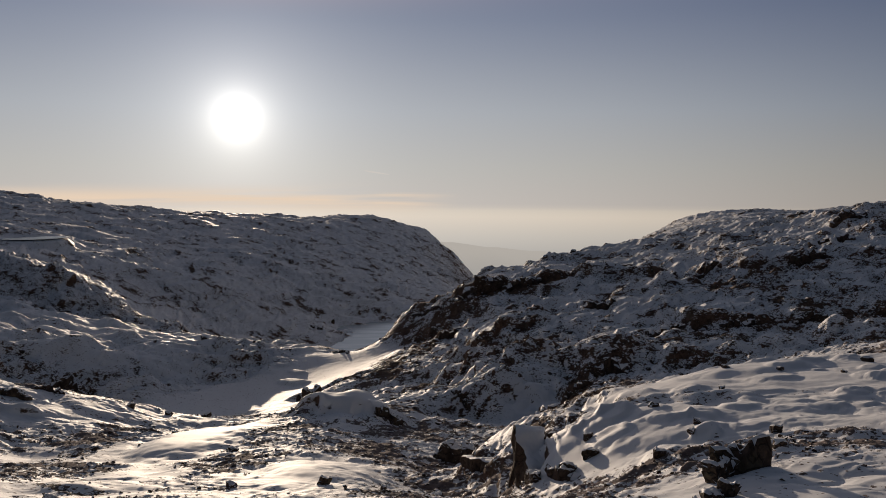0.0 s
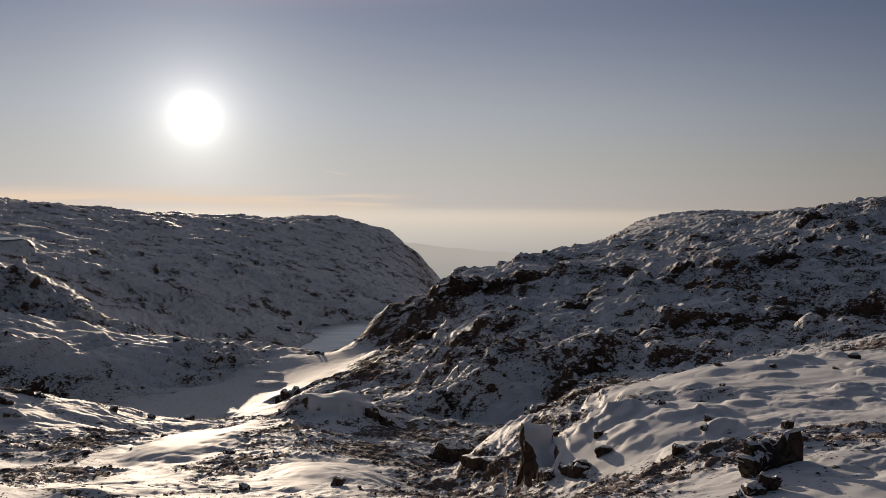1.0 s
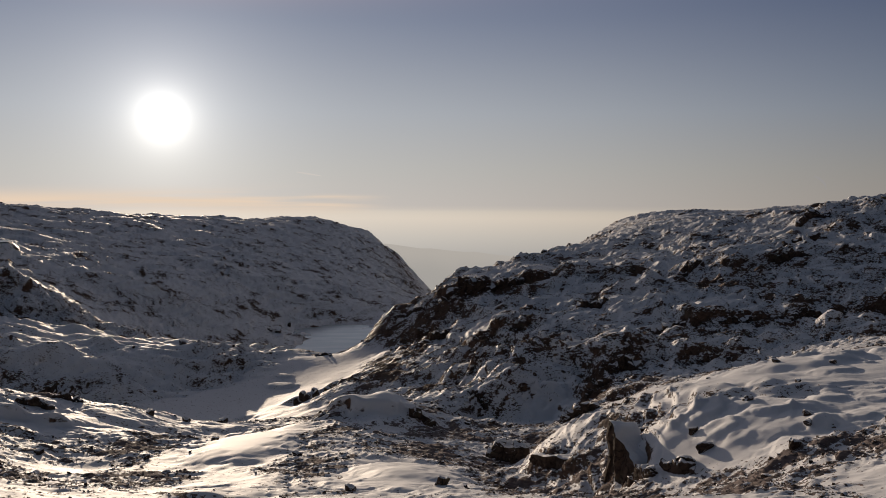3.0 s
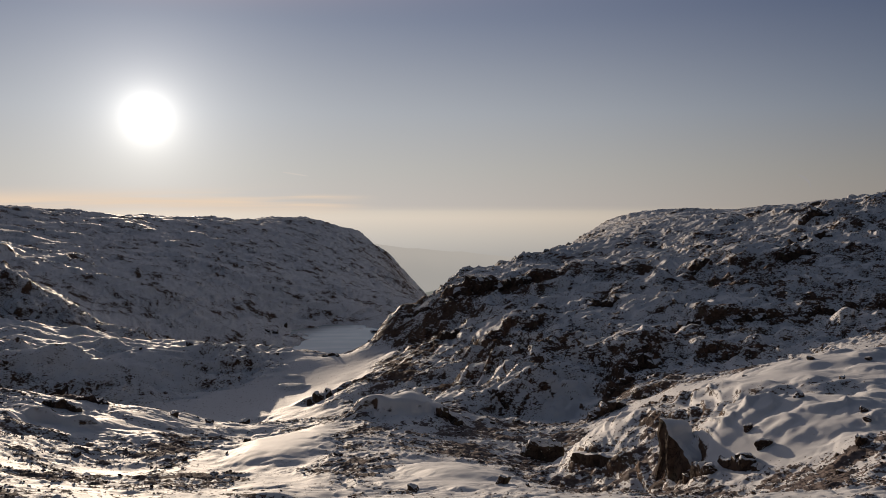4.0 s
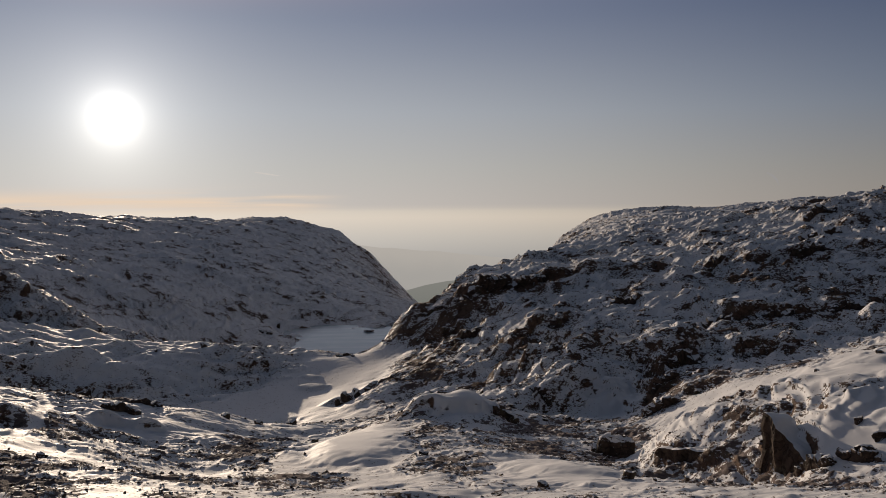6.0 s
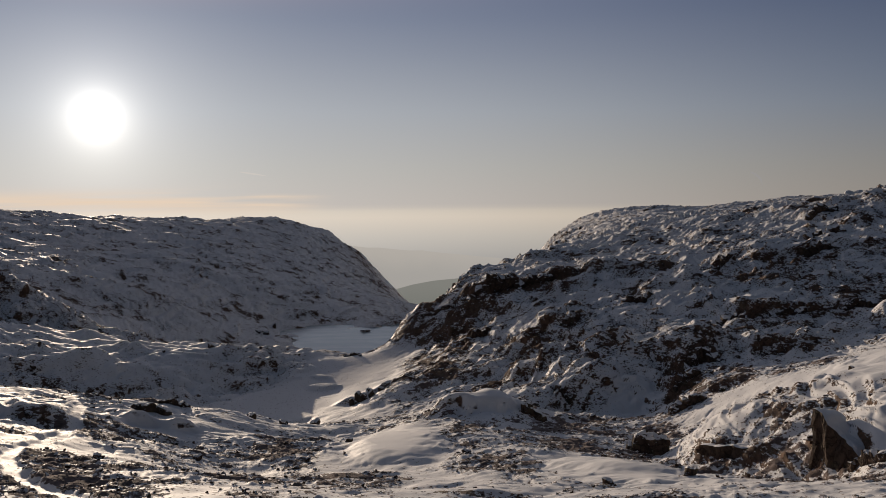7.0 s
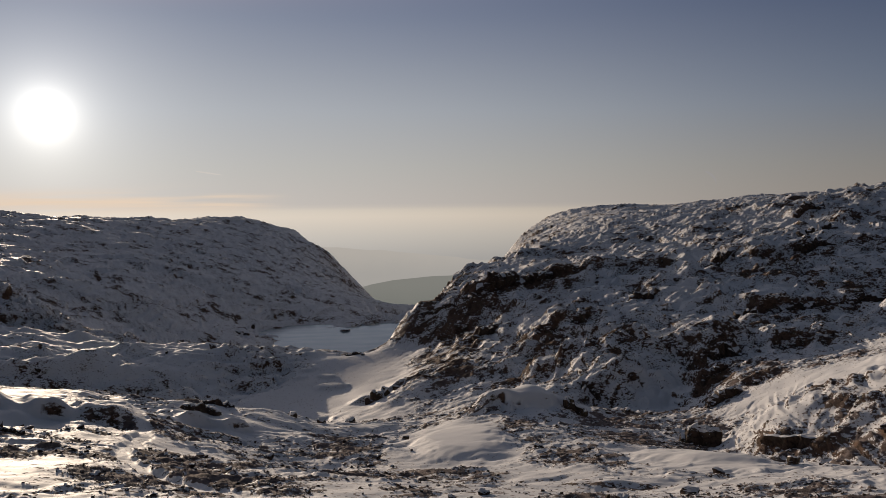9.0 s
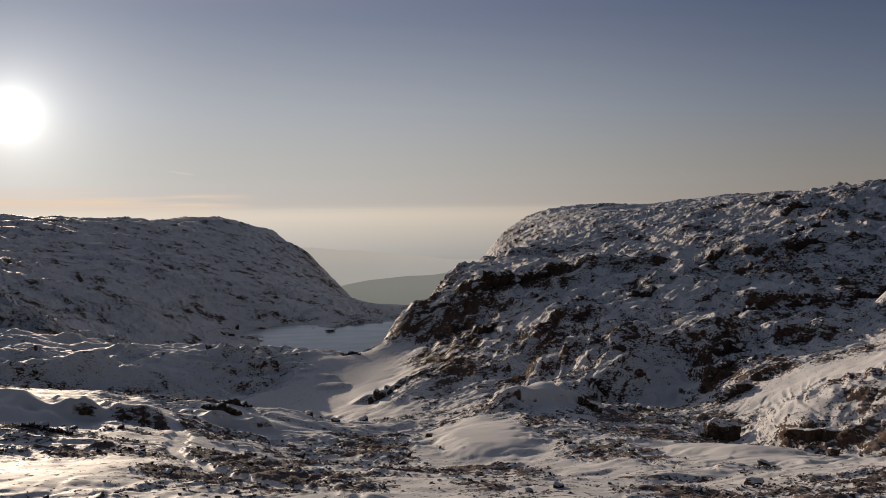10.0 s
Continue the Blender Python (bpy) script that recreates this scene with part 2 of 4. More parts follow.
# ---- the land ----
def lattice_noise(x, y, seed=0):
    """Gradient noise, about -1 to 1, with one cell a metre."""
    x0, y0 = np.floor(x), np.floor(y)
    fx, fy = (x - x0).astype(np.float32), (y - y0).astype(np.float32)
    ix, iy = x0.astype(np.int64), y0.astype(np.int64)
    total = np.zeros(fx.shape, np.float32)
    u, v = fx * fx * fx * (fx * (fx * 6 - 15) + 10), fy * fy * fy * (fy * (fy * 6 - 15) + 10)
    for dx in (0, 1):
        for dy in (0, 1):
            h = ((ix + dx) * 374761393 + (iy + dy) * 668265263 + seed * 974634777) & 0xFFFFFFFF
            h = ((h ^ (h >> 13)) * 1274126177) & 0xFFFFFFFF
            h = (h ^ (h >> 16)) & 0xFFFF
            a = h.astype(np.float32) * np.float32(2 * math.pi / 65536)
            g = np.cos(a) * (fx - dx) + np.sin(a) * (fy - dy)
            total += g * (u if dx else 1 - u) * (v if dy else 1 - v)
    return total * 1.5


def fractal(x, y, size, octaves=3, seed=0, gain=0.5):
    total, amount = 0.0, 1.0
    for i in range(octaves):
        c, s = math.cos(0.6 * i + 0.3), math.sin(0.6 * i + 0.3)
        total = total + amount * lattice_noise((x * c - y * s) / size + 17.3 * i, (x * s + y * c) / size - 9.1 * i, seed + i)
        size, amount = size / 2.03, amount * gain
    return total


def smoothstep(a, b, v):
    t = np.clip((v - a) / (b - a), 0, 1)
    return t * t * (3 - 2 * t)


# The crest, bench and valley lines of the land (x, y, z); the ground is drawn smoothly through them.
LINES = {
    "plateau_crest": [(-420, 500, 45), (-255, 480, 22), (-212, 480, 17), (-177, 490, 13), (-136, 620, 7.5), (-90, 720, 5), (-69, 760, 3), (-17, 800, -9.5)],
    "plateau_edge": [(-17, 800, -9.5), (8, 700, -24), (14, 600, -35.5), (17.5, 500, -39), (22, 420, -35), (28, 372, -32)],
    "plateau_back": [(-420, 640, 25), (-250, 600, 0), (-190, 640, -16), (-120, 760, -22), (-60, 880, -45), (40, 900, -98), (50, 740, -88), (60, 620, -84), (70, 520, -74)],
    "plateau_face": [(-330, 360, 22), (-230, 330, 13), (-147, 300, 5), (-86, 297, -16), (-85, 331, -13), (-60, 420, -14), (-30, 520, -19), (-12, 640, -20)],
    "plateau_foot": [(-70, 280, -26), (-42, 298, -30.5), (-38, 318, -31), (-43, 336, -31.5), (-40, 343, -31.5), (-10, 343, -32), (15, 342, -32), (40, 345, -32)],
    "spur_crest": [(-260, 240, 22), (-128, 240, 6), (-106, 227, 1), (-91, 225, -6.5), (-77, 222, -12), (-62, 222, -19)],
    "spur_back": [(-260, 252, 17), (-128, 250, 2), (-106, 236, -3), (-91, 233, -10.5), (-77, 230, -16), (-62, 230, -23)],
    "spur_hollow": [(-230, 218, 13), (-130, 214, -4), (-100, 211, -9.5), (-80, 210, -14.5), (-50, 206, -19), (-20, 215, -27)],
    "lake_bed": [(-22, 324, -37), (0, 318, -38), (-15, 288, -38), (0, 255, -36), (30, 322, -38)],
    "ridge_crest": [(-170, 195, 5), (-120, 190, -1.5), (-87, 180, -6.2), (-75, 182, -8.0), (-63, 170, -7.6), (-47, 166, -7.8), (-38, 169, -8.9), (-27, 168, -11)],
    "ridge_lip": [(-110, 140, -1), (-90, 142, -3.5), (-70, 146, -5.2), (-63, 149, -6.7), (-58, 157, -6.9), (-50, 161, -7.4)],
    "ridge_back": [(-130, 205, -1), (-100, 200, -5.5), (-84, 196, -7.7), (-75, 201, -11), (-62, 192, -11.5), (-48, 184, -12), (-36, 182, -12), (-24, 180, -13.4)],
    "ridge_face": [(-46, 150, -10.4), (-33, 159, -11.3)],
    "ridge_foot": [(-160, 130, 0), (-110, 116, -3.5), (-80, 120, -8.5), (-62, 128, -10.3), (-50, 134, -11.9), (-40, 146, -12), (-33, 152, -12), (-22, 158, -12)],
    "pond_bed": [(-50, 130, -12.7), (-40, 128, -13), (-33, 140, -13), (-24, 142, -12.8), (-33, 122, -12.8)],
    "neck": [(-20, 166, -11.4), (-15.5, 170, -11.2)],
    "cliff_top": [(-9, 175.5, -5.4), (-5, 180, -4.6), (1, 190, -2.5), (7, 200, -0.5)],
    "cliff_foot": [(-14, 174, -12), (-12.5, 181, -14.5), (-8, 192, -18), (-3, 206, -21)],
    "right_bank": [(-29, 112, -11), (-20, 126, -10.4), (-15, 140, -10.5), (-12, 152, -10.4), (-8, 160, -9)],
    "left_crest": [(-130, 66, 12), (-75, 72, 6.6), (-59, 74.5, 4), (-54, 76.5, 3), (-48.5, 81, 1.2), (-43.5, 84, -0.2), (-36, 92, -3), (-32.5, 103, -7.5)],
    "left_foot": [(-120, 100, 2), (-80, 98, -3), (-58, 105, -7.5), (-44, 110, -10), (-36, 117, -12)],
    "left_slope": [(-100, 45, 10), (-70, 48, 8), (-50, 52, 6.8), (-45, 62, 3.6), (-33, 63, -0.2), (-22, 64, 0), (-25, 70, -0.9), (-25, 85, -4.3)],
    "near_slope": [(-80, 25, 12), (-46, 41, 8.1), (-42, 42, 7.2), (-19, 41, 5.2), (-19.5, 49.5, 2.9), (-6, 52, 2.3), (-4, 40, 5.5), (0, 28, 9)],
    "table_knoll": [(-16, 88, -3), (-11, 87, -1.6), (-7, 85.5, -2.2), (-3, 84, -3.6)],
    "gully": [(-12, 70, -0.5), (-0.5, 70.5, -2.2), (-2, 80, -3.2), (0, 90, -4), (1, 100, -4), (-8, 108, -7), (-14, 118, -9)],
    "mound_crest": [(7.6, 50.3, 5.6), (9.5, 56.5, 5.0), (14, 60, 5.6), (22, 66, 6.1), (32, 69, 6.5), (50, 76, 8.5), (90, 86, 13)],
    "mound_foot": [(6, 39, 5.8), (5.0, 42.5, 4.7), (4.4, 45.5, 3.8), (4.6, 48.8, 2.9), (3.0, 54, 1.1), (0.8, 61, -0.6), (2, 68, -2.0), (6, 70, -1.0), (10.5, 68, 2.4), (22, 78, 3), (15, 88, -0.9), (30, 88, 1.5), (55, 92, 5)],
    "mound_lip": [(8.0, 42, 6.2), (7.0, 46, 5.4), (7.0, 50, 5.0), (5.2, 55, 2.6), (3.2, 60.8, 1.0), (4.2, 65.5, 0.9), (9, 64.5, 3.3)],
    "mound_front": [(2.7, 40, 4.8), (-0.5, 48, 2.1), (-0.8, 60, -0.5), (-5, 60, 0)],
    "near_right": [(6, 26, 10), (10.6, 29, 10.1), (19, 39, 9), (34, 48, 8.6), (60, 56, 10.5)],
    "mid_knoll": [(3.4, 106, -3.0), (5.4, 107.5, -1.8), (8.3, 108, -0.1), (12.2, 108.5, 0.9), (16.5, 108, 0.9), (20.5, 107, 0.9), (24, 102, 1.3), (40, 103, 3), (70, 100, 6)],
    "knoll_side": [(2.4, 100, -4.2), (5.4, 101.5, -2.9), (8.7, 102.6, -1.5), (12.6, 101.6, -1.3)],
    "knoll_foot": [(0.5, 92.5, -4.8), (6.5, 91.5, -5.0), (10.6, 91, -4.6), (13.5, 92, -2.8)],
    "knoll_back": [(5, 114, -3.4), (14, 116, -0.8), (24, 112, 1.2)],
    "lower_shelf": [(1, 143, -3.4), (2, 135, -3.9), (9, 133, -0.3), (22, 122, 2.2), (36, 113, 4.2), (44, 114, 4.5), (56, 110, 5.4), (90, 108, 10)],
    "hill_shelf": [(7, 165.5, 1.6), (22, 160, 4.5), (40, 155, 7.4), (45, 144, 7.8), (57, 130, 8.9), (80, 128, 12), (130, 130, 20)],
    "bank_rise": [(-18, 125, -9.3), (-8.4, 132.5, -6.7), (-4, 124, -5.9)],
    "left_shoulder": [(-62, 92, 1.0), (-47, 95, -2.1), (-40, 98, -4.5)],
    "shelf_foot": [(-3, 162, -5.5), (5, 152, -2.2), (14, 144, 0.5), (25, 136, 3.2)],
    "hill_crest": [(8, 179, 1.5), (15, 187, 3.6), (31, 193, 4.7), (47, 201, 7.2), (60, 222, 10), (76, 256, 10), (81, 270, 8.9), (96, 330, 8.6), (119, 410, 7.2), (141, 470, 6.6), (162, 550, 5.0), (188, 650, 1.8)],
    "hill_knob": [(58, 186, 10), (86, 178, 15.9), (97, 176, 19.6), (130, 176, 22.4), (200, 190, 29)],
    "hill_back": [(99, 245, 14.7), (115, 233, 17.4), (120, 300, 13.6), (150, 400, 11), (200, 500, 9.6), (260, 600, 8.4), (320, 720, 6)],
    "gorge": [(-2, 215, -22), (10, 242, -20), (20, 275, -25), (34, 325, -35), (50, 400, -48), (76, 500, -62), (105, 620, -80), (170, 800, -120)],
    "hill_rise": [(160, 212, 24.6), (200, 300, 20.5), (300, 420, 21.5), (420, 600, 20.5)],
    "hill_flank": [(10, 203, 0), (20, 226, 0.4), (40, 262, 1.4), (60, 300, 2.4), (80, 380, -2), (101, 440, -4.5), (114, 500, -6.3), (134, 560, -6.6), (152, 620, -8.3)],
    "behind": [(-200, -60, 24), (-100, -60, 18), (-40, -60, 15), (20, -60, 15), (80, -60, 18), (160, -60, 24)],
    "rim": [(-700, -100, 60), (-700, 300, 70), (-700, 800, 40), (-300, 1200, -120), (200, 1200, -220), (600, 800, -80), (600, 300, 50), (600, -100, 60), (0, -300, 25)],
}


def land_fit():
    """Control places along the lines, and the weights that carry the ground through them."""
    rows = []
    for nodes in LINES.values():
        for (x0, y0, z0), (x1, y1, z1) in zip(nodes, nodes[1:]):
            gap = math.hypot(x1 - x0, y1 - y0)
            parts = max(1, int(gap / (6 + 0.12 * max(y0, 0))))
            rows += [(x0 + (x1 - x0) * k / parts, y0 + (y1 - y0) * k / parts, z0 + (z1 - z0) * k / parts) for k in range(parts)]
        rows.append(nodes[-1])
    spots = np.array(sorted(set(rows)))
    far = np.hypot(spots[:, None, 0] - spots[None, :, 0], spots[:, None, 1] - spots[None, :, 1])
    kernel = -np.sqrt(far ** 2 + 9.0) - 0.05 * np.eye(len(spots))
    level = spots[:, 2].mean()
    return spots, np.linalg.solve(kernel, spots[:, 2] - level), level


SPOTS, PULL, LEVEL = land_fit()


def broad_height(x, y):
    """The height of the land without its fine relief."""
    total = np.full(x.shape, LEVEL)
    for (sx, sy, _), w in zip(SPOTS, PULL):
        total -= w * np.sqrt((x - sx) ** 2 + (y - sy) ** 2 + 9.0)
    return total


def line_distance(x, y, nodes):
    best = np.full(x.shape, 1e9)
    for (x0, y0), (x1, y1) in zip(nodes, nodes[1:]):
        dx, dy = x1 - x0, y1 - y0
        t = np.clip(((x - x0) * dx + (y - y0) * dy) / (dx * dx + dy * dy), 0, 1)
        best = np.minimum(best, np.hypot(x - x0 - t * dx, y - y0 - t * dy))
    return best


POND = [(-37.5, 129), (-31, 137), (-24, 148), (-19.5, 158)]
TRAIL = [(-50.4, 84), (-48.2, 78), (-46.4, 72.5), (-45.3, 67), (-44.5, 61), (-44.1, 55), (-44.3, 51.5), (-43.2, 48), (-41.4, 43.5), (-39.6, 40.8), (-37.6, 38.4), (-34, 33), (-30, 27)]
SIDE_TRAIL = [(-44, 52.5), (-47, 51), (-52, 49.5), (-60, 49)]
# where the ground is more broken (plus) or lies under smooth drifts (minus): x, y, half width, half depth, amount
TEXTURE = [
    (-38, 56, 10, 12, 0.15), (-54, 44, 22, 9, 0.4), (-52, 58, 7, 4, 0.5), (-40, 66, 4, 6, 0.3), (-26, 51, 3.5, 8, 0.8), (-29.5, 75, 2.6, 12, 1.3), (-15, 60, 2.6, 10, 1.7), (-7, 74, 7, 12, 0.4), (-14, 92, 10, 12, 0.4), (2, 84, 7, 8, 0.7), (-14, 45, 7, 4, 0.4),
    (-2, 70, 4, 6, 0.5), (1.5, 51, 3.5, 9, 1.4), (-13, 66, 4, 7, 0.5), (3, 41, 4, 5, 1.5), (-50, 75, 11, 5, -0.8), (-62, 70, 9, 5, -0.6), (-40, 80, 5, 5, 0.1), (-36, 72, 6, 6, 0.3),
    (-20.8, 73, 4.3, 10.5, -1.6), (-8.5, 53, 5, 9, -1.3), (-18, 41, 5, 3, -0.8), (20, 60, 14, 10, -0.9), (6, 36, 4, 3, 0.9), (16, 46, 9, 5, -0.7), (7, 56, 3, 6, 0.9), (-11, 87, 5, 3, -0.9), (-22, 140, 10, 22, -0.9), (-36, 136, 13, 13, -1.5),
    (30, 110, 40, 9, 0.4), (-10, 130, 6, 8, 1.3), (-6, 146, 6, 9, 1.2), (-3, 120, 7, 8, 0.8), (2, 160, 11, 13, 0.4), (-5, 172, 7, 10, 0.9), (-2, 158, 6, 8, 0.8), (-34, 96, 10, 8, 0.2), (9, 97, 5, 6, -0.9), (3, 124, 9, 16, 0.5),
]
# deep drifts that plaster even the steep sides: x, y, half width, half depth, how much they smooth
DRIFTS = [(-56, 64.5, 9, 3.5, 0.2), (-41, 74.5, 5, 3, 0.2), (-51, 75, 6, 3.5, 0.5), (-60, 71, 6, 3.5, 0.5), (-43.5, 84, 4, 3, 0.5), (10, 96.5, 3.5, 4, 0.1), (19, 60, 8, 8, 0.35), (27, 63, 14, 10, 0.45), (-20.8, 73, 4.0, 10, 0.95), (-8.5, 52, 4.4, 9, 0.9), (-10, 86, 6, 3.5, 0.3), (16, 46, 9, 6, 0.5)]


TARN = (-147, 300, 4.6)


def pond(x, y):
    """How far a place lies on the frozen, snowed-over pond (1: on it)."""
    out = line_distance(x + 1.2 * lattice_noise(x / 7, y / 7, 151), y, POND)
    return np.exp(-(out / 9.0) ** 6)


def ridge_face(x, y, away):
    return smoothstep(-24, -40, x) * smoothstep(112, 122, y + 0.5 * np.minimum(x + 60, 0) - 30 * smoothstep(-62, -46, x) + 4) * (1 - smoothstep(230, 280, y))


def hill_side(x, y, away):
    return smoothstep(-18, 6, x) * smoothstep(82, 100, y) * (1 - smoothstep(330, 460, away)) + 0.35 * ridge_face(x, y, away)


def near_ground(x, y, away):
    return 0.85 * smoothstep(-0.35, 0.35, lattice_noise(x / 17, y / 17, 61)) * (1 - smoothstep(110, 140, y)) * smoothstep(30, 45, away)


def far_side(x, y, away):
    return smoothstep(225, 300, away)


def ridge_top(x, y, away):
    return smoothstep(-38, -52, x) * smoothstep(138, 148, y) * smoothstep(206, 190, y)


def ridge_brow(x, y, away):
    return ridge_face(x, y, away) * (1 - ridge_top(x, y, away))


def bank_side(x, y, away):
    return smoothstep(-24, -34, x) * smoothstep(108, 118, y + 0.45 * np.minimum(x + 60, 0)) * (1 - smoothstep(236, 262, y)) * (1 - pond(x, y)) * (1 - 0.75 * ridge_top(x, y, away))


def mound_flank(x, y, away):
    return smoothstep(-0.5, 3, x) * smoothstep(15, 10, x) * smoothstep(44, 50, y) * (1 - smoothstep(70, 78, y))


# beds of rock that crop out level along the slopes: rise of a bed, how far and how widely it waves, seed, how dark its edges, where
STRATA = ((2.0, 1.4, 19.0, 41, 0.5, hill_side), (0.7, 0.7, 7.0, 45, 0.35, hill_side), (1.4, 1.2, 15.0, 47, 0.7, bank_side), (0.5, 0.6, 5.5, 49, 0.6, bank_side),
          (0.55, 0.6, 7.0, 53, 0.9, mound_flank), (2.0, 2.6, 36.0, 59, 0.12, far_side), (0.8, 1.3, 14.0, 67, 0.2, far_side))
# size, height and seed of the rounded knobs, and where they lie
KNOBS = ((13.0, 0.7, 71, hill_side), (5.5, 0.24, 73, hill_side), (11.0, 1.2, 74, bank_side), (4.6, 0.6, 78, bank_side), (5.5, 0.28, 77, near_ground), (18.0, 1.7, 75, ridge_top), (7.0, 0.5, 76, ridge_top), (48.0, 1.5, 79, far_side), (19.0, 0.55, 83, far_side))
# size across and in depth, rise, seed of the broken benches: flat treads of snow with short steep risers, and where they lie
BENCHES = ((13.0, 11.0, 0.6, 111, hill_side), (5.0, 4.5, 0.30, 113, hill_side), (6.0, 4.5, 0.20, 115, near_ground), (2.6, 2.0, 0.09, 117, near_ground), (9.0, 5.0, 0.6, 121, ridge_brow), (16.0, 12.0, 0.4, 119, far_side))


# broken rock steps that face down the valley: from x, y to x, y, their height, how far back the top runs out, and how bare they are
SCARPS = [
    (2, 166, 24, 161.5, 3.0, 9, 1.3), (24, 161, 42, 152, 1.5, 8, 1.3), (-3, 145, 5, 142.5, 1.6, 6, 1.0), (3, 131.5, 16, 129, 1.8, 6, 1.0), (-6, 158, 3, 153, 1.6, 6, 1.0),
    (17, 99, 31, 97, 1.8, 7, 1.0), (26, 113, 62, 109, 1.6, 8, 1.0), (-16, 84.5, -4, 82.5, 1.3, 6, 0.25), (1.4, 61.5, 3.9, 54.6, 1.2, 6, 1.3), (5.2, 50.8, 5.5, 45.0, 1.2, 5, 0.5), (11, 54, 20, 50, 0.5, 5, 0.5), (6.5, 60.5, 9.0, 53, 0.6, 3, 1.0), (8.5, 65, 12, 58, 0.5, 3, 1.0),
    (40, 145, 75, 136, 1.8, 9, 1.2), (-45, 75.5, -37, 78, 1.6, 8, 0.2), (-64, 66, -46.4, 67.5, 1.8, 9, 0.15), (-42, 70, -38, 72.5, 0.7, 4, 0.5), (10, 85, 17, 82, 1.2, 4, 1.2), (13.2, 92.6, 19, 90, 1.5, 6, 1.2), (-24, 129, -12, 131, 1.0, 6, 0.6),
]

# bare rubble below the cliffs: x, y, half width, half depth, amount; the last stands for heath and painted-in shade in
# the hollow by the knoll
RUBBLE_AND_SHADE = [(14, 600, 12, 70, 0.24), (6, 690, 12, 40, 0.2), (-11, 129, 5, 5, 0.28), (-7, 140, 5, 8, 0.22), (-2, 150, 6, 6, 0.2), (-9, 167, 4, 8, 0.18), (-3, 166, 6, 7, 0.13), (4, 162, 8, 4, 0.30), (14, 161, 8, 3, 0.4), (-46, 116, 8, 4, 0.2), (13.5, 92, 3, 6, 0.34)]

# thick heath: x, y, half width, half depth, amount
HEATHS = [(1.5, 50, 3.5, 9, 0.26), (3, 40, 5, 5, 0.26), (-26.5, 55, 2.6, 8, 0.26), (-29.5, 75, 2.4, 11, 0.28), (-15, 60, 2, 9, 0.25), (-1, 76, 4, 5, 0.1), (-43, 42, 10, 11, 0.17), (-30, 36, 6, 6, 0.15), (-21, 36, 7, 9, 0.17)]


def knolls():
    """Rounded humps under the snow: x, y, half width, half depth, height, turn."""
    rng = random.Random(21)
    out = [(-10, 86, 7.5, 3.4, 0.9, -8), (-20.5, 70, 5, 10, 0.5, -8), (-7.5, 54, 5.5, 7, 0.5, 10), (-17, 44, 6, 3.5, 0.35, 5), (9, 101, 7.5, 6, 0.7, 0), (20, 105, 6, 5, 0.9, -8),
           (-47, 72, 6, 5, 0.5, -10), (-55, 68, 7, 5, 0.5, 5), (-36, 86, 5, 4, 0.5, -15), (15, 58, 6, 5, 0.4, 20), (24, 64, 7, 4, 0.4, 10), (12, 44, 4, 3, 0.35, 0), (6, 97, 2.2, 1.5, 0.4, 0), (9.5, 95.5, 2.4, 1.6, 0.4, 10), (11.5, 98.5, 2.0, 1.4, 0.35, -10), (7.5, 100.5, 2.8, 1.6, 0.45, 5), (-20, 50, 2.4, 1.4, 0.2, 8)]
    for _ in range(70):
        y = math.exp(rng.uniform(math.log(98), math.log(230)))
        x = rng.uniform(0, -30 + 0.9 * y)
        wide = rng.uniform(0.022, 0.06) * y
        out.append((x, y, wide, wide * rng.uniform(0.45, 0.8), min(0.9, wide * rng.uniform(0.10, 0.2)), rng.uniform(-25, 10)))
    for _ in range(64):
        x, y, wide = rng.uniform(6, 40), rng.uniform(38, 74), rng.uniform(0.7, 2.3)
        out.append((x, y, wide, wide * rng.uniform(0.5, 0.9), wide * rng.uniform(0.09, 0.17), rng.uniform(0, 60)))
    for _ in range(24):
        x, y, wide = rng.uniform(-105, -45), rng.uniform(140, 196), rng.uniform(3, 7)
        out.append((x, y, wide, wide * rng.uniform(0.6, 1.0), wide * rng.uniform(0.04, 0.08), rng.uniform(-30, 30)))
    for _ in range(26):
        x, wide = rng.uniform(-135, -60), rng.uniform(2.5, 6)
        out.append((x, rng.uniform(217, 236), wide, wide * rng.uniform(0.5, 0.9), wide * rng.uniform(0.12, 0.22), rng.uniform(-30, 30)))
    for _ in range(22):
        x, wide = rng.uniform(-64, -26), rng.uniform(1.6, 4)
        out.append((x, rng.uniform(149, 168) - 0.3 * (x + 45), wide, wide * rng.uniform(0.5, 0.9), wide * rng.uniform(0.12, 0.2), rng.uniform(-30, 30)))
    return out


KNOLLS = knolls()


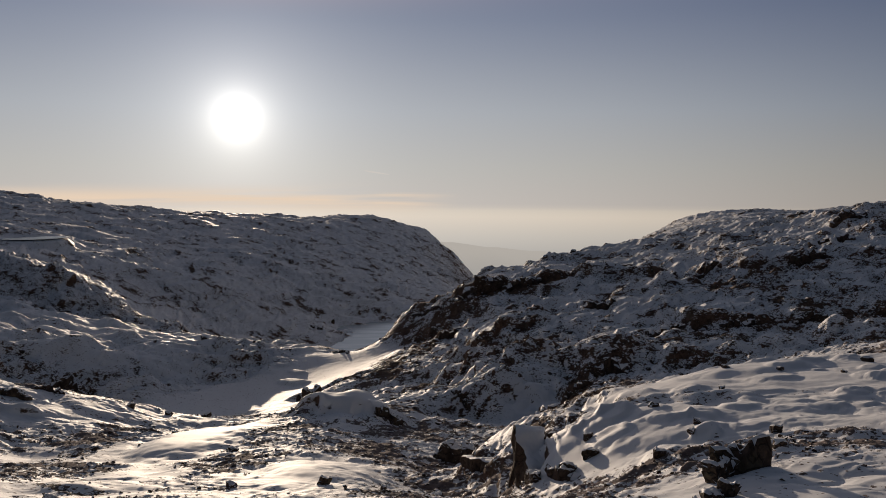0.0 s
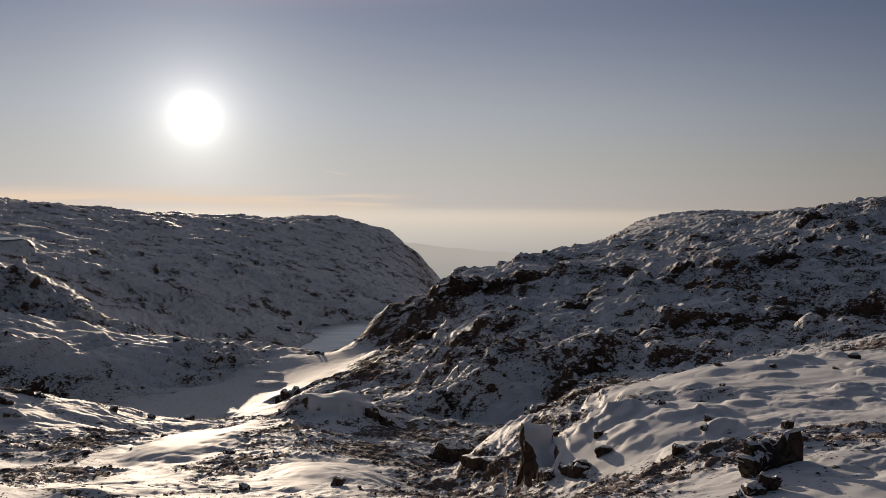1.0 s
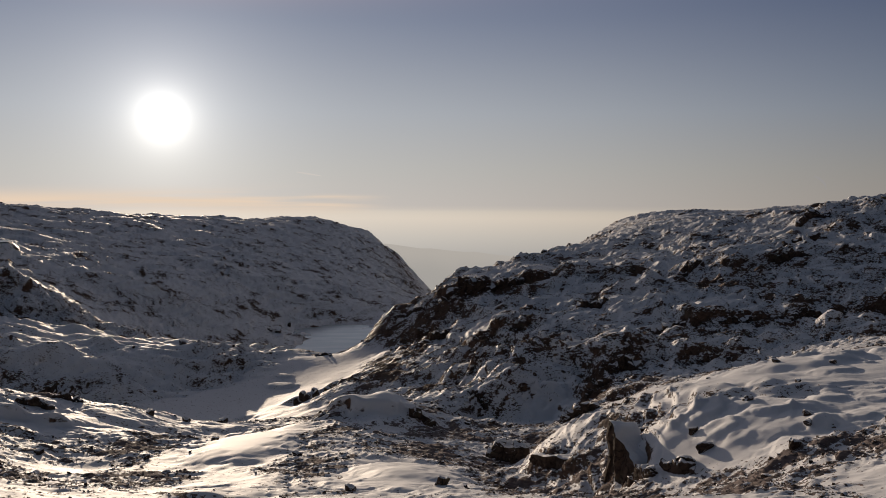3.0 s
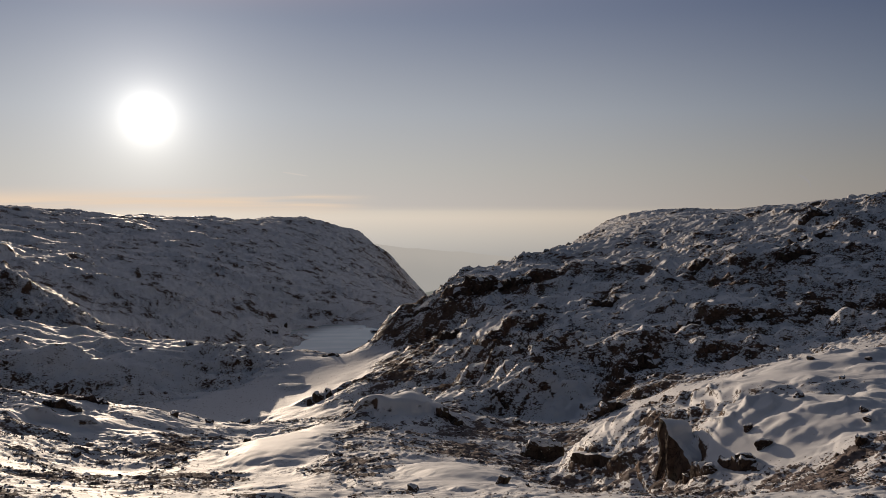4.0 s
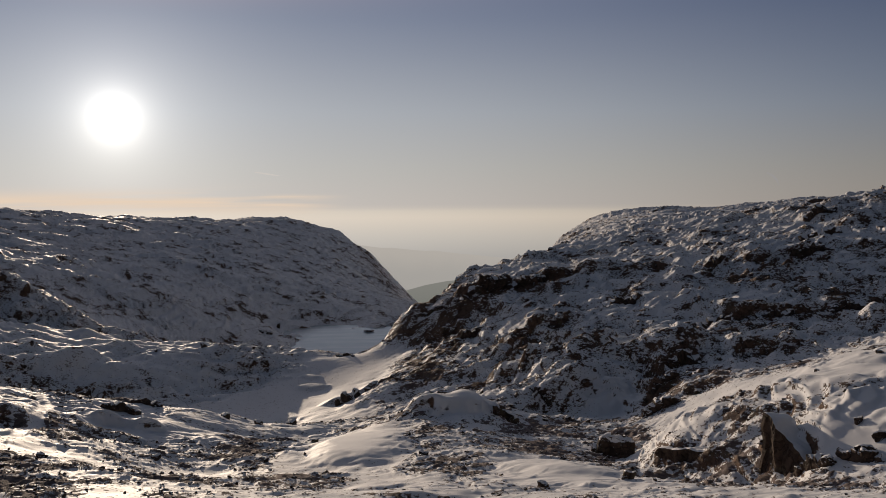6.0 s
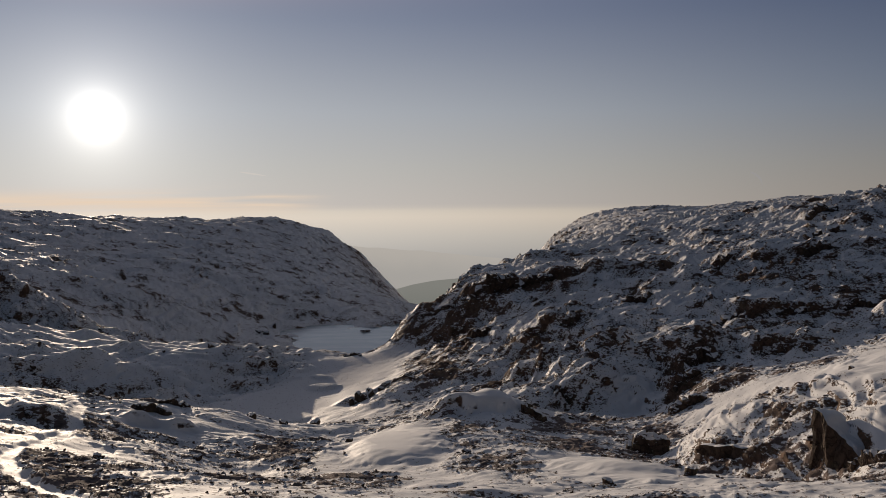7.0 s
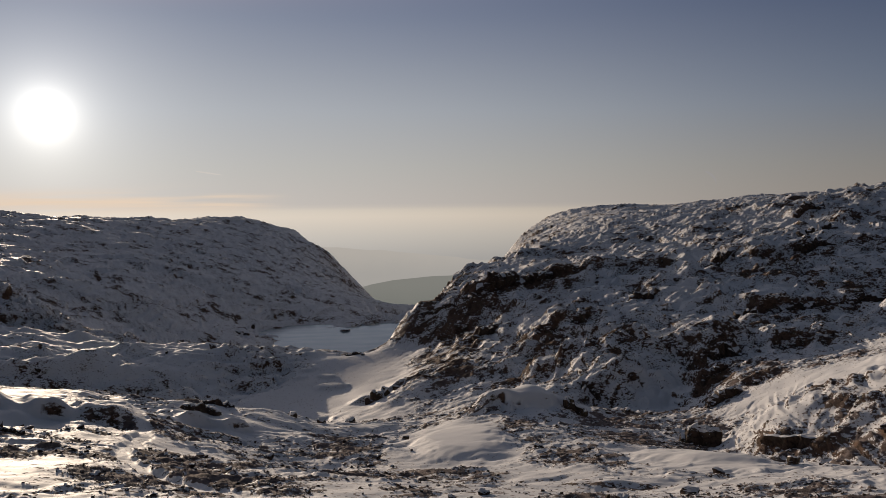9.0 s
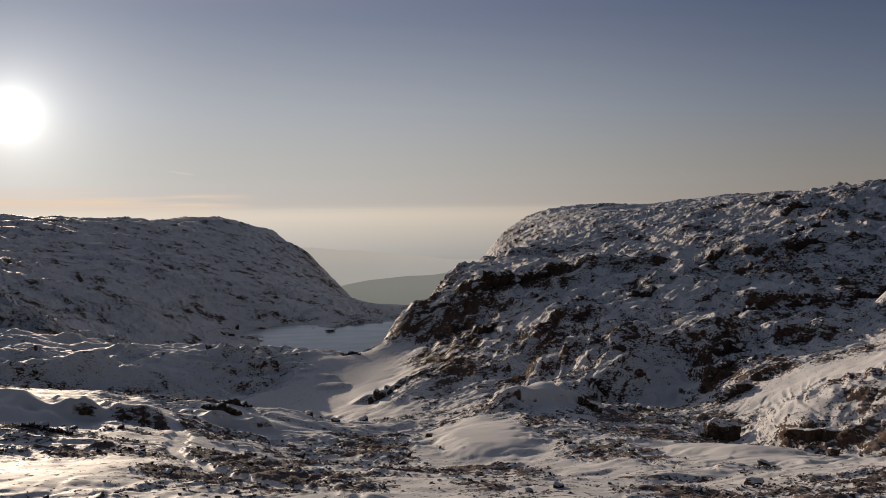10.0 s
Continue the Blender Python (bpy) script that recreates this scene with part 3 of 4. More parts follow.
def cells(x, y, size, seed):
    """Broken blocks: for each place a value of its block, its way across it, and the distance to the block's edge."""
    gx, gy = x / size, y / size
    ix, iy = np.floor(gx).astype(np.int64), np.floor(gy).astype(np.int64)
    first, second = np.full(x.shape, 9.0, np.float32), np.full(x.shape, 9.0, np.float32)
    value, across = np.zeros(x.shape, np.float32), np.zeros(x.shape, np.float32)
    for dx in (-1, 0, 1):
        for dy in (-1, 0, 1):
            h = ((ix + dx) * 374761393 + (iy + dy) * 668265263 + seed * 974634777) & 0xFFFFFFFF
            h = ((h ^ (h >> 13)) * 1274126177) & 0xFFFFFFFF
            h = h ^ (h >> 16)
            ox, oy = ix + dx + (h & 1023) / 1024 - gx, iy + dy + ((h >> 10) & 1023) / 1024 - gy
            d = np.hypot(ox, oy).astype(np.float32)
            nearer = d < first
            second = np.where(nearer, first, np.minimum(second, d))
            first = np.where(nearer, d, first)
            value = np.where(nearer, ((h >> 20) & 1023) / 1023.0, value)
            across = np.where(nearer, -oy, across)
    return value, across, second - first


def land(x, y):
    """Height of the ground, how bare of snow and how stony it is (1: wholly, 0: snow with some tufts, -1: a deep drift)."""
    cx, cy = np.clip(x, -650, 650), np.clip(y, -250, 1150)
    z = broad_height(cx, cy) - np.minimum(np.maximum(y - 1000, 0) * 0.5, 500)
    z_broad = z
    away = np.hypot(x + 20, y)
    near = 1 - smoothstep(220, 420, away)
    patches = fractal(x, y, 15, 3, 11)
    patches_free = patches
    for px, py, wx, wy, amount in TEXTURE:
        patches = patches + amount * np.exp(-((x - px) / wx) ** 2 - ((y - py) / wy) ** 2)
    rough = smoothstep(-0.45, 0.55, patches)
    bent = x + 0.4 * lattice_noise(x / 5, y / 5, 31) + 0.25 * lattice_noise(x / 1.3, y / 1.3, 34)
    trail = np.maximum(smoothstep(0.75, 0.35, line_distance(bent, y, TRAIL)), 0.8 * smoothstep(0.6, 0.2, line_distance(bent, y, SIDE_TRAIL)))
    calm = pond(x, y)
    rough = rough * (1 - trail) * (1 - calm)
    drift, smooth = np.zeros(x.shape), np.zeros(x.shape)
    for px, py, wx, wy, amount in DRIFTS:
        deep = smoothstep(1.25, 0.4, np.hypot((x - px) / wx, (y - py) / wy) + 0.5 * patches_free + 0.25 * lattice_noise(x / 1.6, y / 1.6, 33))
        deep = deep * (0.6 + 0.4 * min(1.0, amount * 2))
        drift, smooth = np.maximum(drift, deep), np.maximum(smooth, deep * amount)
    # rounded swells, then ledges whose steep side looks back down the valley and whose gentle side dips away
    z = z + 0.40 * (1 - 0.85 * smooth) * fractal(x, y, 11, 3, 3) * (1 - calm) * smoothstep(20, 60, away)
    rocky = np.zeros(x.shape)
    for rise, wave, wide, seed, dark, amount in STRATA:
        level = (z + wave * fractal(x, y * 0.8, wide, 2, seed, 0.4)) / rise
        row = np.floor(level)
        part = level - row
        gate = smoothstep(-0.35, 0.1, lattice_noise(x / (0.8 * wide) + row * 5.7, y / (0.8 * wide) - row * 3.3, seed + 5))
        here = amount(x, y, away) * gate * (1 - calm) * (1 - trail) * (1 - smooth)
        z = z + 0.9 * here * rise * (smoothstep(0.58, 1.0, part) - part + 0.29)
        rocky = rocky + dark * here * ((part > 0.68) & (part < 0.95)) * smoothstep(-0.15, 0.25, lattice_noise(x / (0.35 * wide) + row * 2.3, y / (0.35 * wide), seed + 6))
    for x0, y0, x1, y1, height, back, bared in SCARPS:
        dx, dy = x1 - x0, y1 - y0
        length = math.hypot(dx, dy)
        along = ((x - x0) * dx + (y - y0) * dy) / length
        behind = ((y - y0) * dx - (x - x0) * dy) / length + 1.1 * lattice_noise(x / 2.7, y / 2.7, 91) + 0.2 * lattice_noise(x / 0.9, y / 0.9, 92)
        held = smoothstep(-1.5, 1.5, along) * smoothstep(length + 1.5, length - 1.5, along)
        held = held * (0.25 + 0.75 * smoothstep(-0.35, 0.15, lattice_noise(x / (1.5 + 0.03 * y), y / (2.5 + 0.03 * y), 95)))
        face = smoothstep(-0.75, 0.75, behind) * np.exp(-np.maximum(behind, 0) / back)
        z = z + held * height * (face - 0.35 * np.exp(-(behind / back) ** 2))
        rocky = rocky + bared * held * np.exp(-(behind / 1.1) ** 2)
    for wide, deep, rise, seed, amount in BENCHES:
        level = 1.9 * fractal(x / wide, y / deep, 1.0, 2, seed) + 0.04 * lattice_noise(x / 2.2, y / 1.6, seed + 3)
        part = level - np.floor(level)
        here = amount(x, y, away) * (1 - calm) * (1 - trail) * (1 - smooth)
        z = z + here * rise * (smoothstep(0.6, 1.0, part) - part)
        rocky = rocky + 0.55 * here * ((part > 0.72) & (part < 0.98)) * smoothstep(-0.2, 0.25, lattice_noise(x / wide * 1.7, y / deep * 1.7, seed + 1))
    for px, py, wx, wy, height, turn in KNOLLS:
        far = 1.35 * max(wx, wy)
        spot = np.flatnonzero((np.abs(x - px) < far) & (np.abs(y - py) < far))
        if not len(spot):
            continue
        sx, sy = x[spot] - px, y[spot] - py
        c, q = math.cos(math.radians(turn)), math.sin(math.radians(turn))
        ux, uy = (c * sx + q * sy) / wx, (c * sy - q * sx) / wy
        ripple = 0.3 if wx >= 4.5 and py < 80 else 1.0
        r = np.hypot(ux, uy) + 0.11 * ripple * lattice_noise(sx / wx * 2.3 + px, sy / wx * 2.3 + py, 131) + 0.06 * ripple * lattice_noise(sx / wx * 6 + px, sy / wx * 6, 132)
        z[spot] += height * smoothstep(1.0, 0.5, r)
        rocky[spot] += 0.65 * (r > 0.7) * (r < 0.98) * (uy < -0.1) * smoothstep(-0.1, 0.3, lattice_noise(sx / wx * 3 + py, sy / wx * 3, 133))
    for size, height, seed, amount in KNOBS:
        swell = np.abs(fractal(x * 0.8, y * 1.15, size, 2, seed))
        z = z + amount(x, y, away) * height * (np.minimum(swell, 0.9) * 1.6 - 0.85) * (1 - calm) * (1 - trail) * (1 - smooth)
    # blocks and slabs under the snow
    stony = np.clip(0.05 * hill_side(x, y, away) + 0.08 * far_side(x, y, away) + 0.35 * rough * (1 - 0.6 * np.clip(hill_side(x, y, away), 0, 1)) + 0.16 + 0.6 * np.clip(rocky, 0, 1), 0, 1.2) * (1 - calm) * (1 - trail)
    loose = np.zeros(x.shape)
    for px, py, wx, wy, amount in RUBBLE_AND_SHADE:
        loose = loose + amount * np.exp(-((x - px) / wx) ** 2 - ((y - py) / wy) ** 2)
    stony = (stony + 2.4 * loose) * (1 - 0.85 * np.clip(far_side(x, y, away), 0, 1)) * (1 - 0.5 * np.clip(hill_side(x, y, away), 0, 1))
    for size, height, seed in ((3.1, 0.42, 101), (1.35, 0.22, 103)):
        value, across, rim = cells(x * 0.75 + 0.4 * lattice_noise(x / 2, y / 2, seed + 1), y + 0.4 * lattice_noise(x / 2, y / 2, seed + 2), size, seed)
        lift = (value - 0.5) * height - across * height * 0.5 * value
        patchy = smoothstep(-0.15, 0.35, lattice_noise(x / (size * 3), y / (size * 3), seed + 5))
        z = z + stony * patchy * lift * smoothstep(0.0, 0.22, rim)
    z = z + 0.10 * fractal(x, y, 3.4, 2, 29) * (1 - smooth) * (1 - 0.7 * np.clip(far_side(x, y, away), 0, 1)) * (1 - calm) * (1 - trail)
    # hummocks of heath and stones
    lumps = fractal(x, y * 1.15, 1.5, 2, 5)
    tufts = fractal(x, y, 0.55, 2, 15)
    clumps = fractal(x * 0.8, y * 1.2, 3.0, 3, 25)
    fade = 1 - smoothstep(90, 230, away)
    z = z + rough * (1 - 0.6 * np.clip(hill_side(x, y, away), 0, 1)) * (0.10 * smoothstep(-0.1, 0.5, lumps + 0.4 * clumps) + 0.08 * smoothstep(0.0, 0.5, tufts) * fade) + 0.02 * lumps * (1 - smooth) - 0.20 * trail + 0.03 * trail * tufts
    coarse = fractal(x, y, 6.0, 3, 21)
    grains = fractal(x * 0.8, y * 0.9, 2.2, 2, 23)
    specks = fractal(x * 0.85, y * 0.85, 0.95, 2, 27)
    slopes = np.clip(hill_side(x, y, away), 0, 1)
    distant = np.clip(far_side(x, y, away), 0, 1)
    bank = bank_side(x, y, away)
    bare = rough * (0.40 + 0.30 * lumps + 0.28 * tufts * fade + 0.42 * clumps + 0.42 * coarse)
    bare = np.maximum(bare, 0.58 * np.clip(rocky, 0, 1))
    bare = np.maximum(bare, slopes * (-0.08 + 0.20 * coarse + 0.32 * specks + 0.18 * grains + 0.22 * np.clip(rocky, 0, 1)))
    bare = np.maximum(bare, np.maximum(ridge_face(x, y, away), bank) * (0.09 + 0.26 * coarse + 0.44 * specks + 0.24 * grains))
    bare = np.maximum(bare, distant * (-0.02 + 0.18 * coarse + 0.46 * grains + 0.10 * np.clip(rocky, 0, 1)))
    bare = bare + loose
    for px, py, wx, wy, amount in HEATHS:
        bare = bare + amount * np.exp(-((x - px) / wx) ** 2 - ((y - py) / wy) ** 2)
    bare = bare * (1 - trail) * (1 - calm) * (1 - 0.75 * drift) - 0.75 * drift + 0.08 * trail - 0.3 * ridge_top(x, y, away)
    tarn = smoothstep(1.15, 0.85, np.hypot((x - TARN[0]) / 11, (y - TARN[1]) / 16))
    z = z + tarn * (TARN[2] - 0.4 - z)
    # behind the eye: plain snow
    seen = smoothstep(-60, -36, y)
    z = z_broad + seen * (z - z_broad)
    return z, np.clip(bare * seen, -1, 1), np.clip(slopes + distant + np.maximum(ridge_face(x, y, away), bank) + 0.8 * np.clip(rocky, 0, 1) + 2 * loose, 0, 1)


def ground_sheet():
    """One sheet from behind the camera to the horizon, finest where the land lies nearest."""
    core = np.concatenate([np.exp(np.linspace(math.log(a), math.log(b), n, endpoint=False)) for a, b, n in ROWS])
    ys = np.concatenate([[-4500, -2500, -1200, -600, -300, -180, -120, -90, -70, -56, -46], np.arange(-38.0, 18.5, 0.7), core, [1200, 1500, 2000, 2800, 3800, 4900]])
    ahead = np.maximum(ys, 21.0)
    left = np.minimum(-0.56 * ahead, -41 - 0.29 * ahead) - 3
    right = np.maximum(0.56 * ahead, -39 + 0.92 * ahead) + 3
    u = np.linspace(0, 1, COLUMNS)
    skirt = np.array([3.0, 9.0, 22.0, 50.0, 110.0, 240.0, 520.0, 1100.0, 2200.0, 4500.0])
    inner = left[:, None] + (right - left)[:, None] * u[None, :]
    x = np.concatenate([left[:, None] - skirt[None, ::-1], inner, right[:, None] + skirt[None, :]], axis=1)
    y = np.repeat(ys[:, None], x.shape[1], axis=1)
    z, bare, stony = land(x.ravel(), y.ravel())
    count_y, count_x = x.shape
    mesh = bpy.data.meshes.new("ground")
    index = np.arange(count_x * count_y).reshape(count_y, count_x)
    quads = np.stack([index[:-1, :-1], index[:-1, 1:], index[1:, 1:], index[1:, :-1]], axis=-1).reshape(-1, 4)
    fill_mesh(mesh, np.stack([x.ravel(), y.ravel(), z], axis=1), quads)
    mesh.attributes.new("bare", "FLOAT", "POINT").data.foreach_set("value", bare.astype(np.float32))
    mesh.attributes.new("stony", "FLOAT", "POINT").data.foreach_set("value", stony.astype(np.float32))
    mesh.materials.append(LAND)
    SHEET.update(ys=ys, left=left, right=right, z=z.reshape(x.shape)[:, 10:-10], bare=bare.reshape(x.shape)[:, 10:-10])
    return tagged(new("ground", mesh), "rough mountain ground of snow, heath and rock", "ground", kind="structure")


def fill_mesh(mesh, places, faces, smooth=True):
    faces = np.asarray(faces, np.int32)
    mesh.vertices.add(len(places))
    mesh.vertices.foreach_set("co", np.asarray(places, np.float32).ravel())
    mesh.loops.add(faces.size)
    mesh.loops.foreach_set("vertex_index", faces.ravel())
    mesh.polygons.add(len(faces))
    mesh.polygons.foreach_set("loop_start", np.arange(len(faces), dtype=np.int32) * faces.shape[1])
    mesh.polygons.foreach_set("use_smooth", np.full(len(faces), smooth))
    mesh.update(calc_edges=True)


ROWS, COLUMNS = ((19.0, 70.0, 330), (70.0, 230.0, 560), (230.0, 1050.0, 290)), 1000
SHEET = {}
ground = ground_sheet()


def on_sheet(x, y):
    """Height and bareness of the ground sheet at places that lie within its fine part."""
    x, y = np.atleast_1d(np.asarray(x, float)), np.atleast_1d(np.asarray(y, float))
    ys = SHEET["ys"]
    row = np.clip(np.searchsorted(ys, y) - 1, 0, len(ys) - 2)
    g = (y - ys[row]) / (ys[row + 1] - ys[row])
    left, right = (SHEET[k][row] * (1 - g) + SHEET[k][row + 1] * g for k in ("left", "right"))
    u = np.clip((x - left) / (right - left) * (COLUMNS - 1), 0, COLUMNS - 1.001)
    column = u.astype(int)
    f = u - column
    return [(v[row, column] * (1 - f) + v[row, column + 1] * f) * (1 - g) + (v[row + 1, column] * (1 - f) + v[row + 1, column + 1] * f) * g for v in (SHEET["z"], SHEET["bare"])]


def flat_sheet(name, outline, z, material, label, category):
    bm = bmesh.new()
    bm.faces.new([bm.verts.new((x, y, z)) for x, y in outline])
    mesh = bpy.data.meshes.new(name)
    bm.to_mesh(mesh)
    bm.free()
    mesh.materials.append(material)
    return tagged(new(name, mesh), label, category, kind="structure")


flat_sheet("water", [(-75, 270), (-20, 225), (24, 240), (34, 300), (34, 346), (0, 350), (-60, 350)], -33.0, LAKE_ICE, "still mountain lake, grey-blue and half frozen", "lake")
flat_sheet("tarn_water", [(TARN[0] + 9.5 * math.cos(a * math.pi / 12), TARN[1] + 14 * math.sin(a * math.pi / 12)) for a in range(24)], TARN[2], LAKE_ICE, "small frozen tarn on the snowy plateau", "lake")


def far_ridge(name, away, tops, colour, low, floor, label):
    """A far hill as an outline, the haze before it put into its glow: bearing in degrees and height in metres along its
    top.
    """
    bm = bmesh.new()
    rows = []
    for k in range(121):
        bearing = -30 + k * 0.75
        top = float(np.interp(bearing, [b for b, _ in tops], [h for _, h in tops]))
        top += 9 * noise.noise((bearing * 0.5, away, 0)) + 5 * noise.noise((bearing * 1.7, away, 3))
        c, s = math.cos(radians(bearing)), math.sin(radians(bearing))
        rows.append([bm.verts.new((s * d, c * d, h)) for d, h in ((away - 150, -900), (away, top), (away + 150, top - 60), (away + 150, -900))])
    for a, b in zip(rows, rows[1:]):
        for k in range(3):
            bm.faces.new((a[k], b[k], b[k + 1], a[k + 1]))
    mesh = bpy.data.meshes.new(name)
    bm.to_mesh(mesh)
    bm.free()
    mesh.materials.append(far_glow(name + "_painted_haze", colour, low, floor, floor + 170))
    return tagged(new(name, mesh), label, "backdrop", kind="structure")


far_ridge("backdrop_far_ridge", 4550, [(-30, -150), (-6, -200), (0, -225), (7, -275), (14, -330), (60, -420)], (0.44, 0.405, 0.365), (0.37, 0.35, 0.325), -420, "backdrop of far hills, pale haze painted into their glow")
far_ridge("backdrop_near_ridge", 4150, [(-30, -560), (3, -470), (6, -415), (9, -382), (12.5, -372), (60, -360)], (0.21, 0.208, 0.187), (0.175, 0.178, 0.160), -560, "backdrop of nearer wooded hills, dim haze painted into their glow")


# ---- rocks ----
def rock_hull(rng, width, depth, height, points=16, square=0.6):
    """An angular block: the hull of places strewn over a rounded box, standing on z = 0 and sunk a little below it."""
    bm = bmesh.new()
    for _ in range(points):
        v = [rng.uniform(-1, 1) for _ in range(3)]
        big = max(abs(c) for c in v)
        v = [c / big ** square for c in v]
        bm.verts.new((v[0] * width / 2, v[1] * depth / 2, (v[2] * 0.6 + 0.3) * height))
    hull = bmesh.ops.convex_hull(bm, input=bm.verts)
    bmesh.ops.delete(bm, geom=list(set(hull["geom_interior"] + hull["geom_unused"])), context="VERTS")
    return bm


def weathered(bm, rng, size, cuts=2):
    """Rounds the edges of a block a little and roughens its faces."""
    bmesh.ops.bevel(bm, geom=list(bm.edges), offset=size * 0.035, segments=1, affect="EDGES")
    bmesh.ops.triangulate(bm, faces=bm.faces[:])
    bmesh.ops.subdivide_edges(bm, edges=[e for e in bm.edges if e.calc_length() > size * 0.14], cuts=cuts, use_grid_fill=True)
    bmesh.ops.triangulate(bm, faces=bm.faces[:])
    shift = Vector((rng.uniform(0, 90), rng.uniform(0, 90), rng.uniform(0, 90)))
    for v in bm.verts:
        v.co += v.co.normalized() * size * (0.13 * noise.noise(v.co / size * 3.1 + shift) + 0.09 * noise.noise(v.co / size * 8 + shift))
    return bm


def as_mesh(name, bm, material, smooth=False):
    mesh = bpy.data.meshes.new(name)
    bm.to_mesh(mesh)
    bm.free()
    mesh.polygons.foreach_set("use_smooth", [smooth] * len(mesh.polygons))
    mesh.materials.append(material)
    return mesh


def ground_at(x, y):
    return float(on_sheet(x, y)[0][0])


def cap_of(bm, thick):
    """The snow that lies on a rock: its upper faces, swollen upwards, with the rim kept down on the stone."""
    cap = bm.copy()
    cap.normal_update()
    bmesh.ops.delete(cap, geom=[f for f in cap.faces if f.normal.z < 0.5], context="FACES")
    # one sheet only: the largest
    sheets, left = [], set(cap.faces)
    while left:
        sheet, edge = set(), [left.pop()]
        while edge:
            f = edge.pop()
            sheet.add(f)
            for e in f.edges:
                for g in e.link_faces:
                    if g in left:
                        left.discard(g)
                        edge.append(g)
        sheets.append(sheet)
    sheets.sort(key=lambda q: (-sum(f.calc_area() for f in q), min(f.index for f in q)))
    bmesh.ops.delete(cap, geom=[f for q in sheets[1:] for f in q], context="FACES")
    for v in cap.verts:
        v.co.z += -0.004 if any(e.is_boundary for e in v.link_edges) else thick
    return cap


def part(name, bm, material, parent, label="", smooth=False):
    ob = new(name, as_mesh(name, bm, material, smooth))
    ob.parent = parent
    if label:
        ob["label"] = label
    return ob


BOULDERS = []
for kind in range(9):
    rng = random.Random(300 + kind)
    bm = weathered(rock_hull(rng, 1.0, rng.uniform(0.7, 1.0), rng.uniform(0.45, 0.75), 26, rng.uniform(0.15, 0.5)), rng, 1.0)
    cap = as_mesh("snow_cap", cap_of(bm, 0.06), SNOW, True)
    BOULDERS.append((as_mesh("boulder", bm, ROCK), cap))


def boulder(x, y, size, tall=1.0, turn=None, label="dark angular boulder capped with snow", name="boulder", group="boulders on the snowy slopes", rng=random.Random(77)):
    stone, cap = rng.choice(BOULDERS)
    ob = new(name, stone)
    ob.location = (x, y, ground_at(x, y) - 0.12 * size)
    ob.rotation_euler = (rng.uniform(-0.12, 0.12), rng.uniform(-0.12, 0.12), rng.uniform(0, 6.28) if turn is None else radians(turn))
    ob.scale = (size, size * rng.uniform(0.8, 1.1), size * tall)
    snow = new("snow_cap", cap)
    snow.parent = ob
    snow["label"] = "thin cap of snow"
    return tagged(ob, label, "boulder", group)


def crag_block(rng, width, depth, tall, upright):
    """One cracked block of a crag: a hull with upright, flat-broken faces, or a rounder one."""
    if upright:
        bm = rock_hull(rng, width, depth, tall / 0.9, 22, rng.uniform(0.6, 0.85))
        weathered(bm, rng, min(width, depth) * 0.8, 2)
        pinch, lean = rng.uniform(0.0, 0.25), rng.uniform(-0.2, 0.2)
    else:
        bm = weathered(rock_hull(rng, width, depth, tall / 0.9, 26, rng.uniform(0.3, 0.65)), rng, width / 1.3)
        pinch, lean = rng.uniform(0.05, 0.4), rng.uniform(-0.3, 0.3)
    tip = rng.uniform(-0.35, 0.35)
    for v in bm.verts:
        rise = max(0.0, v.co.z / tall)
        if upright and rise > 0.6:
            v.co.z += tip * v.co.x * (rise - 0.6) * 2
        v.co.x = v.co.x * (1 - pinch * rise) + lean * v.co.z
        v.co.y = v.co.y * (1 - 0.5 * pinch * rise) + (0.06 if upright else 0.25) * v.co.z
    return bm


def outcrop(x, y, width, height, turn, seed, label, upright=False, peak=0.0):
    """A crag: a row of cracked blocks that lean on one another, highest at its peak (-0.5 to 0.5 along it)."""
    rng = random.Random(seed)
    crag = new("rock_outcrop")
    crag.location, crag.rotation_euler = (x, y, ground_at(x, y)), (0, 0, radians(turn))
    count = max(4, min(12, int(width / height * 2) + 2)) if upright else max(5, min(16, int(width / height * 5) + 3))
    c, q = math.cos(radians(turn)), math.sin(radians(turn))
    for k in range(count):
        at = ((k + rng.uniform(0.2, 0.8)) / count - 0.5) * width
        fall = abs(at / width - peak) / (0.5 + abs(peak))
        tall = height * (1.15 - 0.6 * fall) * rng.uniform(0.45, 1.05) if not upright else height * (1.05 - 0.55 * fall) * rng.uniform(0.75, 1.05)
        w = min(rng.uniform(0.4, 0.8) * tall, width * 0.4) + 0.3 * width / count
        if upright:
            w = width / count * rng.uniform(1.0, 1.9)
        block = crag_block(rng, w * 1.3, w * rng.uniform(0.9, 1.5), tall, upright)
        back = rng.uniform(-0.2, 0.45) * w if not upright else rng.uniform(-0.15, 0.3) * w
        sunk = ground_at(x + c * at - q * back, y + q * at + c * back) - 0.22 * tall - crag.location.z
        bmesh.ops.translate(block, verts=block.verts, vec=(at, back, sunk))
        cap = cap_of(block, 0.05 * w)
        part("snow_cap", cap, SNOW, part("block", block, ROCK, crag), "thin cap of snow", True)
    return tagged(crag, label, "rock outcrop", "rock outcrops of the slopes")


